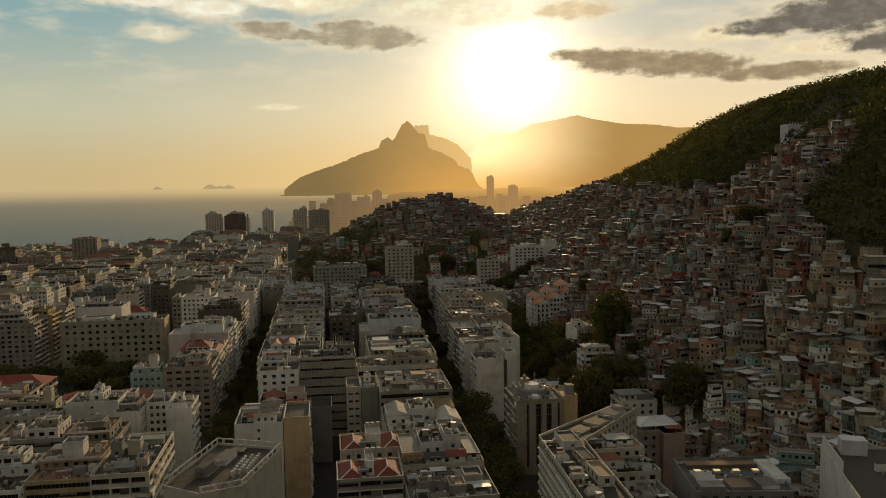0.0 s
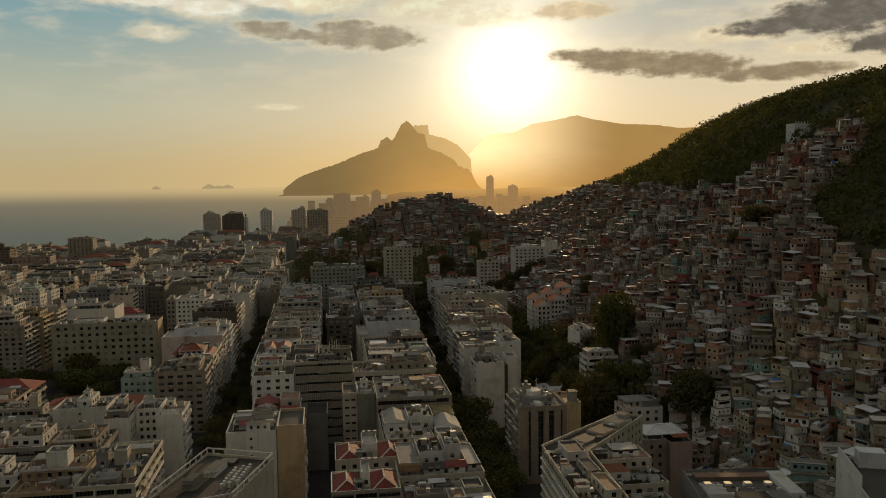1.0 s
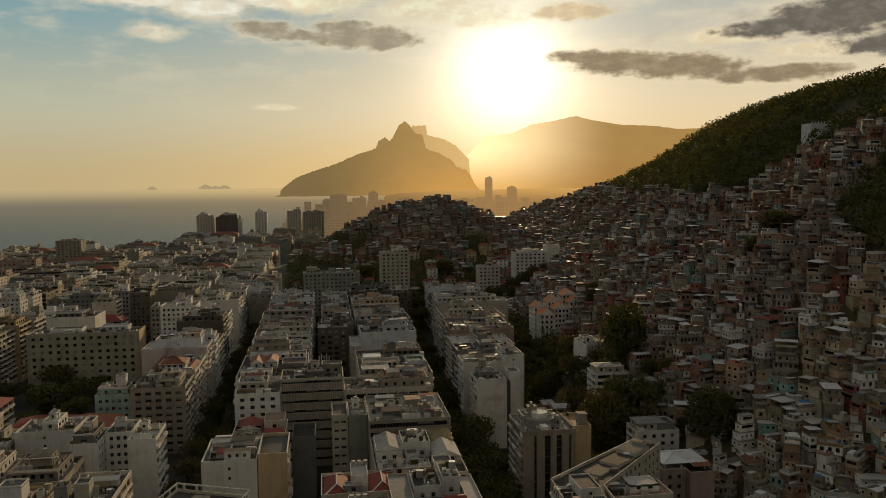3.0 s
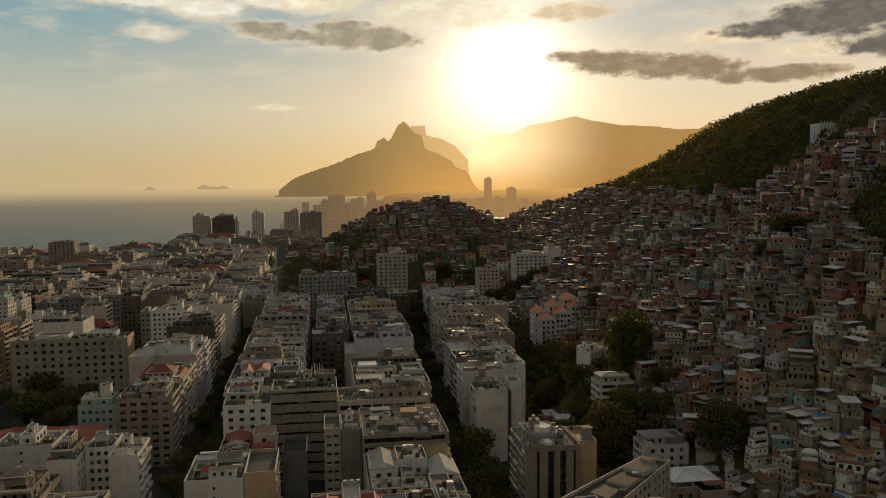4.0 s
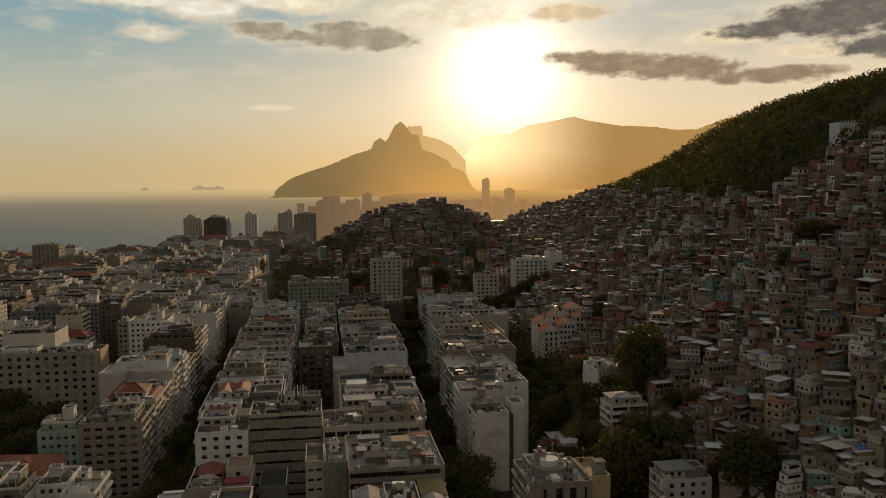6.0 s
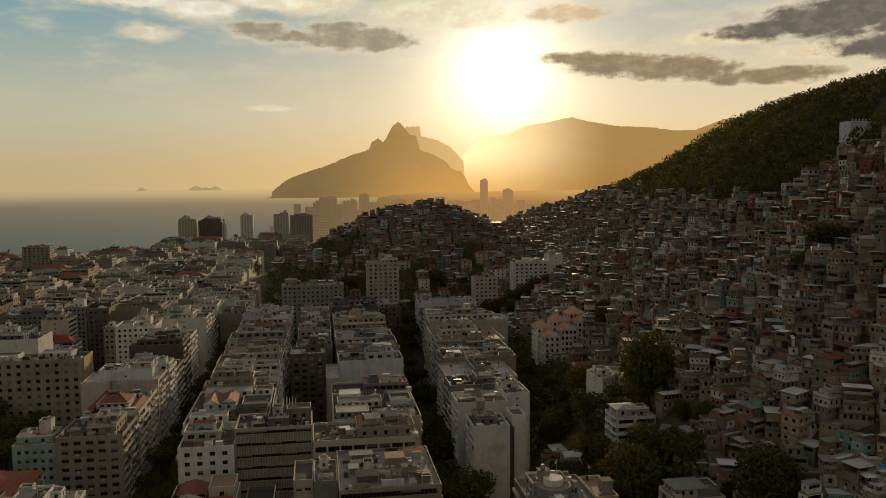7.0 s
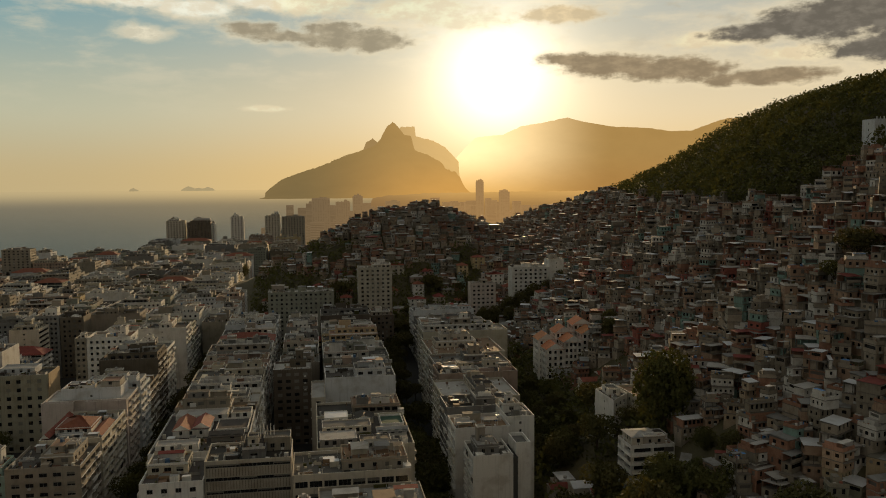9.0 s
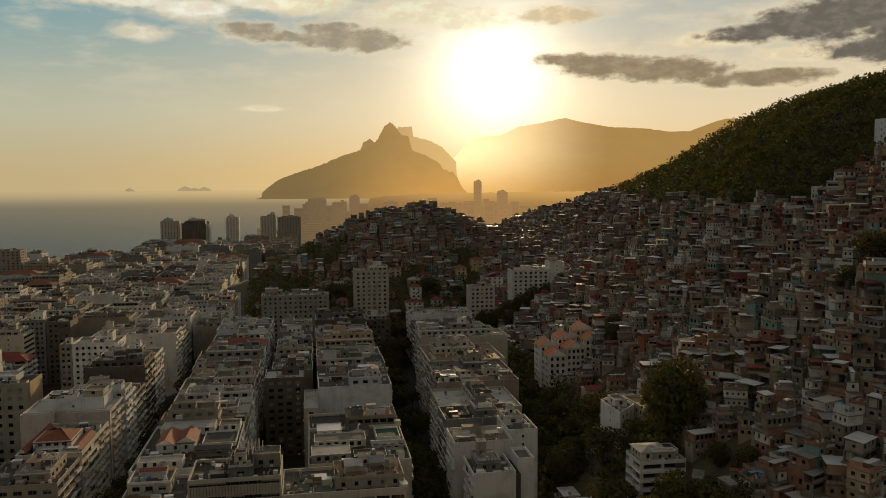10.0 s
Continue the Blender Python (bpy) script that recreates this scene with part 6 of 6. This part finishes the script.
def stack_house(s, panes, rng, w, d, floors, low, kind, roof):
    """A self-built house round the origin: storeys that do not quite sit above one another, slab edges, and a roof."""
    wall = "shack_" + kind
    z = 0.0
    x0, x1, y0, y1 = -w / 2, w / 2, -d / 2, d / 2
    for k in range(floors):
        h = rng.uniform(2.6, 2.9)
        if k:
            x0, x1, y0, y1 = x0 + rng.choice((-0.4, 0.1, 0.3, 1.0)), x1 - rng.choice((-0.4, 0.1, 0.3, 1.2)), y0 + rng.choice((-0.7, 0.2, 0.5, 1.5)), y1
            if rng.random() < (0.22 if k == floors - 1 else 0.07):
                # an open storey on posts, walled at the back only
                for a, b in ((x0, y0), (x1 - 0.22, y0), ((x0 + x1) / 2, y0), (x0, (y0 + y1) / 2), (x1 - 0.22, (y0 + y1) / 2)):
                    s.box(a, a + 0.22, b, b + 0.22, z, z + h, "slab_concrete")
                s.box(x0, x1, y1 - 0.2, y1, z, z + h, wall)
                s.box(x0 + 0.05, x1 - 0.05, y0 + 0.05, y0 + 0.17, z, z + 0.9, "shack_" + rng.choice(SHACK))
                s.box(x0 + (x1 - x0) * rng.uniform(0.1, 0.5), x1 - 0.3, (y0 + y1) / 2, y1 - 0.25, z, z + h, "shack_" + rng.choice(SHACK))
                z += h
                s.box(x0 - 0.2, x1 + 0.2, y0 - 0.2, y1 + 0.1, z, z + 0.18, "slab_concrete", floor=True)
                z += 0.18
                s.marks.append((len(s.v), len(s.f)))
                continue
        col = wall if k < floors - 1 or rng.random() < 0.6 else "shack_" + rng.choice(SHACK)
        q = [(x0, y0), (x1, y0), (x1, y1), (x0, y1)]
        z0 = z - (low if k == 0 else 0)
        for e in range(4):
            if e in (1, 2):
                a, b = q[e], q[(e + 1) % 4]
                s.face([(*a, z0), (*b, z0), (*b, z + h), (*a, z + h)], col)
            else:
                fc = Facade(s, q[e], q[(e + 1) % 4], z, z + h, col, panes, rng)
                if z0 < z:
                    fc.quad(0, fc.L, z0, z)
                fc.build(rng.choice("wwwwwwbk."), rng.uniform(1.5, 2.4), rng.choice((0.7, 0.9, 1.2)), rng.choice((0.9, 1.1, 1.5)), 0.3)
        z += h
        s.box(x0 - 0.15, x1 + 0.15, y0 - 0.15 - (0.8 if rng.random() < 0.3 else 0), y1 + 0.1, z, z + 0.18, "slab_concrete", floor=True)
        z += 0.18
        s.marks.append((len(s.v), len(s.f)))
    return x0, x1, y0, y1, z


def house_top(s, rng, x0, x1, y0, y1, z, roof):
    if roof in ("sheet", "fibre", "tiles"):
        m = {"sheet": rng.choice(("zinc_sheet", "sheet_metal")), "fibre": "fibre_cement", "tiles": "clay_tiles"}[roof]
        lift, o = rng.uniform(-0.3, 0.7), rng.choice((0.1, 0.2, 0.45))
        h = rng.choice((0.05, 0.05, 2.2))
        if h > 1:
            for a, b in ((x0, y0), (x1 - 0.2, y0), (x0, y1 - 0.2), (x1 - 0.2, y1 - 0.2)):
                s.box(a, a + 0.2, b, b + 0.2, z, z + h, "slab_concrete")
            s.box(x0, x1, y1 - 0.3, y1 - 0.15, z, z + h, "shack_brick")
            s.box(x0, x1, y0, y0 + 0.12, z, z + 0.9, "shack_render")
        a, b = z + h, z + h + lift
        s.face([(x0 - o, y0 - o, a), (x1 + o, y0 - o, a), (x1 + o, y1 + o, b), (x0 - o, y1 + o, b)], m)
        s.face([(x0 - o, y1 + o, b - 0.06), (x1 + o, y1 + o, b - 0.06), (x1 + o, y0 - o, a - 0.06), (x0 - o, y0 - o, a - 0.06)], m)
        s.face([(x0 - o, y0 - o, a - 0.06), (x1 + o, y0 - o, a - 0.06), (x1 + o, y0 - o, a), (x0 - o, y0 - o, a)], m)
        return
    wall = "shack_" + rng.choice(("brick", "render", "limewash", "ash"))
    for _ in range(rng.randrange(2, 7)):
        u, v, a, b = rng.uniform(x0 + 0.2, x1 - 1.2), rng.uniform(y0 + 0.2, y1 - 1.2), rng.uniform(0.2, 1.0), rng.uniform(0.2, 0.9)
        s.box(u, u + a, v, v + b, z, z + rng.uniform(0.4, 1.7), rng.choice(("plaster_white", "ac_metal", "shack_brick", "timber", "tank_blue", "tarp_blue", "shack_ash", "leaf", "slab_concrete", "shack_redpaint")))
    if rng.random() < 0.35:
        # columns left standing for the next storey
        for a, b in ((x0, y0), (x1 - 0.18, y0), (x0, y1 - 0.18), (x1 - 0.18, y1 - 0.18)):
            s.box(a, a + 0.18, b, b + 0.18, z, z + rng.uniform(1.2, 2.2), "slab_concrete")
    h = 0.9 if roof == "slab" else 1.1
    s.box(x0, x1, y0, y0 + 0.15, z, z + h, wall)
    s.box(x0, x0 + 0.15, y0 + 0.15, y1, z, z + h, wall)
    if rng.random() < 0.6:
        s.box(x1 - 0.15, x1, y0 + 0.15, y1, z, z + h, wall)
    s.box(x0 + 0.15, x1 - 0.15, y1 - 0.15, y1, z, z + h, wall)
    if roof == "terrace":
        a, b = x0 + (x1 - x0) * rng.uniform(0.0, 0.6), y0 + (y1 - y0) * rng.uniform(0.25, 0.6)
        e = min(x1 - 0.3, a + rng.uniform(1.8, 4.5))
        s.box(a + 0.2, e, b, y1 - 0.3, z, z + rng.uniform(1.8, 2.6), wall, rng.choice(("fibre_cement", "slab_concrete", "sheet_metal", "zinc_sheet", "tarp_blue")))
        if rng.random() < 0.5:
            s.box(x0 + 0.2, x1 - 0.2, y0 + 0.2, b, z + 2.3, z + 2.38, rng.choice(("fibre_cement", "sheet_metal")), floor=True)
            for q in (x0 + 0.2, x1 - 0.35):
                s.box(q, q + 0.12, y0 + 0.2, y0 + 0.32, z, z + 2.3, "slab_concrete")


def house_tank(s, rng, x0, x1, y0, y1, z):
    s.drum(rng.uniform(x0 + 0.9, x1 - 0.9), rng.uniform((y0 + y1) / 2, y1 - 0.9), z, z + 1.1, 0.62, rng.choice(("tank_blue", "tank_blue", "tank_grey")), 8, 0.86)


HOUSES = []
HR = random.Random(77)
y = 206.0
while y < 1270:
    gap = 6.3 if y < 560 else 7.5
    x = -30.0
    while x < 372:
        px, py = x + HR.uniform(-1.9, 1.9), y + HR.uniform(-1.9, 1.9)
        if (in_favela(px, py) or in_knoll_town(px, py)) and free(px - 3.2, px + 3.2, py - 3.2, py + 3.2) and not (136 < px < 186 and 530 < py < 575) and HR.random() < 0.94:
            if min((px - a) ** 2 + (py - b) ** 2 for a, b in ((152, 412), (150, 312), (137, 374), (222, 402))) > 80:
                HOUSES.append((px, py))
        x += gap
    y += gap
HOUSES += [(146.5, 344), (153, 347), (149, 353), (156, 355), (162, 360), (164, 372), (163, 380), (158, 388), (165, 392), (147, 338), (154, 339), (163, 345), (171, 541), (178, 556), (183, 542)]
# low tiled houses at the foot of the knoll
VR = random.Random(31)
for _ in range(420):
    x, y = VR.uniform(-30, 196), VR.uniform(690, 850)
    w, d, h = VR.uniform(8, 15), VR.uniform(8, 12), VR.uniform(5, 13)
    if not free(x - 1, x + w + 1, y - 1, y + d + 1) or VR.random() < 0.3:
        continue
    g = min(ground_height(x, y), ground_height(x + w, y), ground_height(x, y + d))
    if g > 55:
        continue
    TAKEN.append((x, x + w, y, y + d))
    b = thing("villa", "cream villa with a pitched roof among trees", "house", "villas below the knoll")
    colour = VR.choice(("cream", "beige", "white", "rose", "ochre"))
    room(b, x, x + w, y, y + d, g - 4, g + h, colour, "w..w", VR.randrange(99), "concrete_roof", "wall", 0)
    pitched(b, x, x + w, y, y + d, g + h + 0.02, VR.uniform(1.5, 3), VR.choice(("clay_tiles", "clay_tiles", "fibre_cement")), VR.choice("xy"), True, name="roof")
for _ in range(110):
    x, y = VR.uniform(-30, 200), VR.uniform(690, 830)
    if free(x - 3, x + 3, y - 3, y + 3) and ground_height(x, y) < 60 and not in_knoll_town(x, y) and not in_favela(x, y):
        tree(x, y, VR.uniform(0.7, 1.1), VR.randrange(3), VR.uniform(0, 6), "dark tree between villas", "trees between the villas")
tagged(new("far_trees", GROVE.mesh("far_trees")), "dark green trees in far streets and between villas", "trees", kind="stuff")
HOUSES.sort(key=lambda p: (p[1] > 470, p[1]))
near_count, rest, rest_panes = 0, Shell(), []
rest_top = Shell()
for px, py in HOUSES:
    z = ground_height(px, py)
    kind, roof, floors = HR.choice(SHACK), HR.choice(ROOFS), HR.choice((1, 1, 2, 2, 2, 2, 3, 3, 4))
    w, d = HR.uniform(4.2, 8.2) + (4 if HR.random() < 0.14 else 0), HR.uniform(4.2, 6.8)
    turn = HR.choice((0.05, 0.3, -0.25, 0.5, 0.15, -0.5)) + HR.uniform(-0.15, 0.15)
    low = 6.0
    s, panes, top = Shell(), [], Shell()
    s.far = py > 540
    x0, x1, y0, y1, zt = stack_house(s, panes, HR, w, d, floors, low, kind, roof)
    house_top(top, HR, x0, x1, y0, y1, zt, roof)
    if near_count < 300:
        near_count += 1
        word = {"slab": "a bare concrete roof slab", "terrace": "a walled roof terrace", "sheet": "a bright sheet-metal roof", "fibre": "a grey corrugated roof", "tiles": "a red tiled roof"}[roof]
        hs = thing("hillside_house", f"{SHACK_WORDS[kind]} {['one', 'two', 'three', 'four'][floors - 1]}-storey hillside house with {word}", "house", "houses stacked on the hill")
        hs.matrix_basis = Matrix.LocRotScale((px, py, z), Euler((0, 0, turn)), None)
        for piece in s.pieces():
            part("storey", piece, hs)
        part("roof", top, hs)
        window_parts(hs, panes, py < 400)
        if roof in ("slab", "terrace") and HR.random() < 0.8:
            t = Shell()
            house_tank(t, HR, x0, x1, y0, y1, zt)
            part("water_tank", t, hs)
    else:
        if roof in ("slab", "terrace") and HR.random() < 0.7:
            house_tank(top, HR, x0, x1, y0, y1, zt)
        c, si = math.cos(turn), math.sin(turn)
        for src in (s, top):
            n = len(rest.v)
            rest.v.extend((px + c * a - si * b, py + si * a + c * b, z + e) for a, b, e in src.v)
            rest.f.extend(tuple(i + n for i in fc) for fc in src.f)
            rest.m.extend(rest.mat(src.mats[i]) for i in src.m)
        for (a, b, e), r, ww, hh, st in panes:
            qx, qy, qz = px + c * a - si * b, py + si * a + c * b, z + e
            cc, dd = math.cos(r + turn) * ww / 2, math.sin(r + turn) * ww / 2
            rest.face([(qx - cc, qy - dd, qz), (qx + cc, qy + dd, qz), (qx + cc, qy + dd, qz + hh), (qx - cc, qy - dd, qz + hh)], "blind" if st else "glass")
tagged(new("hillside_houses", rest.mesh("hillside_houses")), "hundreds of self-built brick houses crowding the farther slope", "houses", kind="stuff")

# scrub on the bare ground between the houses
v, f, SR = [], [], random.Random(52)
cells = collections.defaultdict(list)
for px, py in HOUSES:
    cells[int(px // 8), int(py // 8)].append((px, py))
y = 225.0
while y < 760:
    x = 100.0
    while x < 340:
        px, py = x + SR.uniform(-1.4, 1.4), y + SR.uniform(-1.4, 1.4)
        near_by = [q for i in (-1, 0, 1) for k in (-1, 0, 1) for q in cells[int(px // 8) + i, int(py // 8) + k]]
        if px > foot_of_hill(py) - 4 and free(px - 2, px + 2, py - 2, py + 2) and all((px - a) ** 2 + (py - b) ** 2 > 18 for a, b in near_by):
            r = SR.uniform(1.4, 2.9)
            leaf_cloud(SR, 20, r, r, r * 0.9, 0.6, v, f, (px, py, ground_height(px, py) + r * 0.6))
        x += 4.9
    y += 4.9
tagged(new("scrub", leaf_mesh("scrub", v, f)), "dark green scrub on the bare slope between houses", "bushes", kind="stuff")
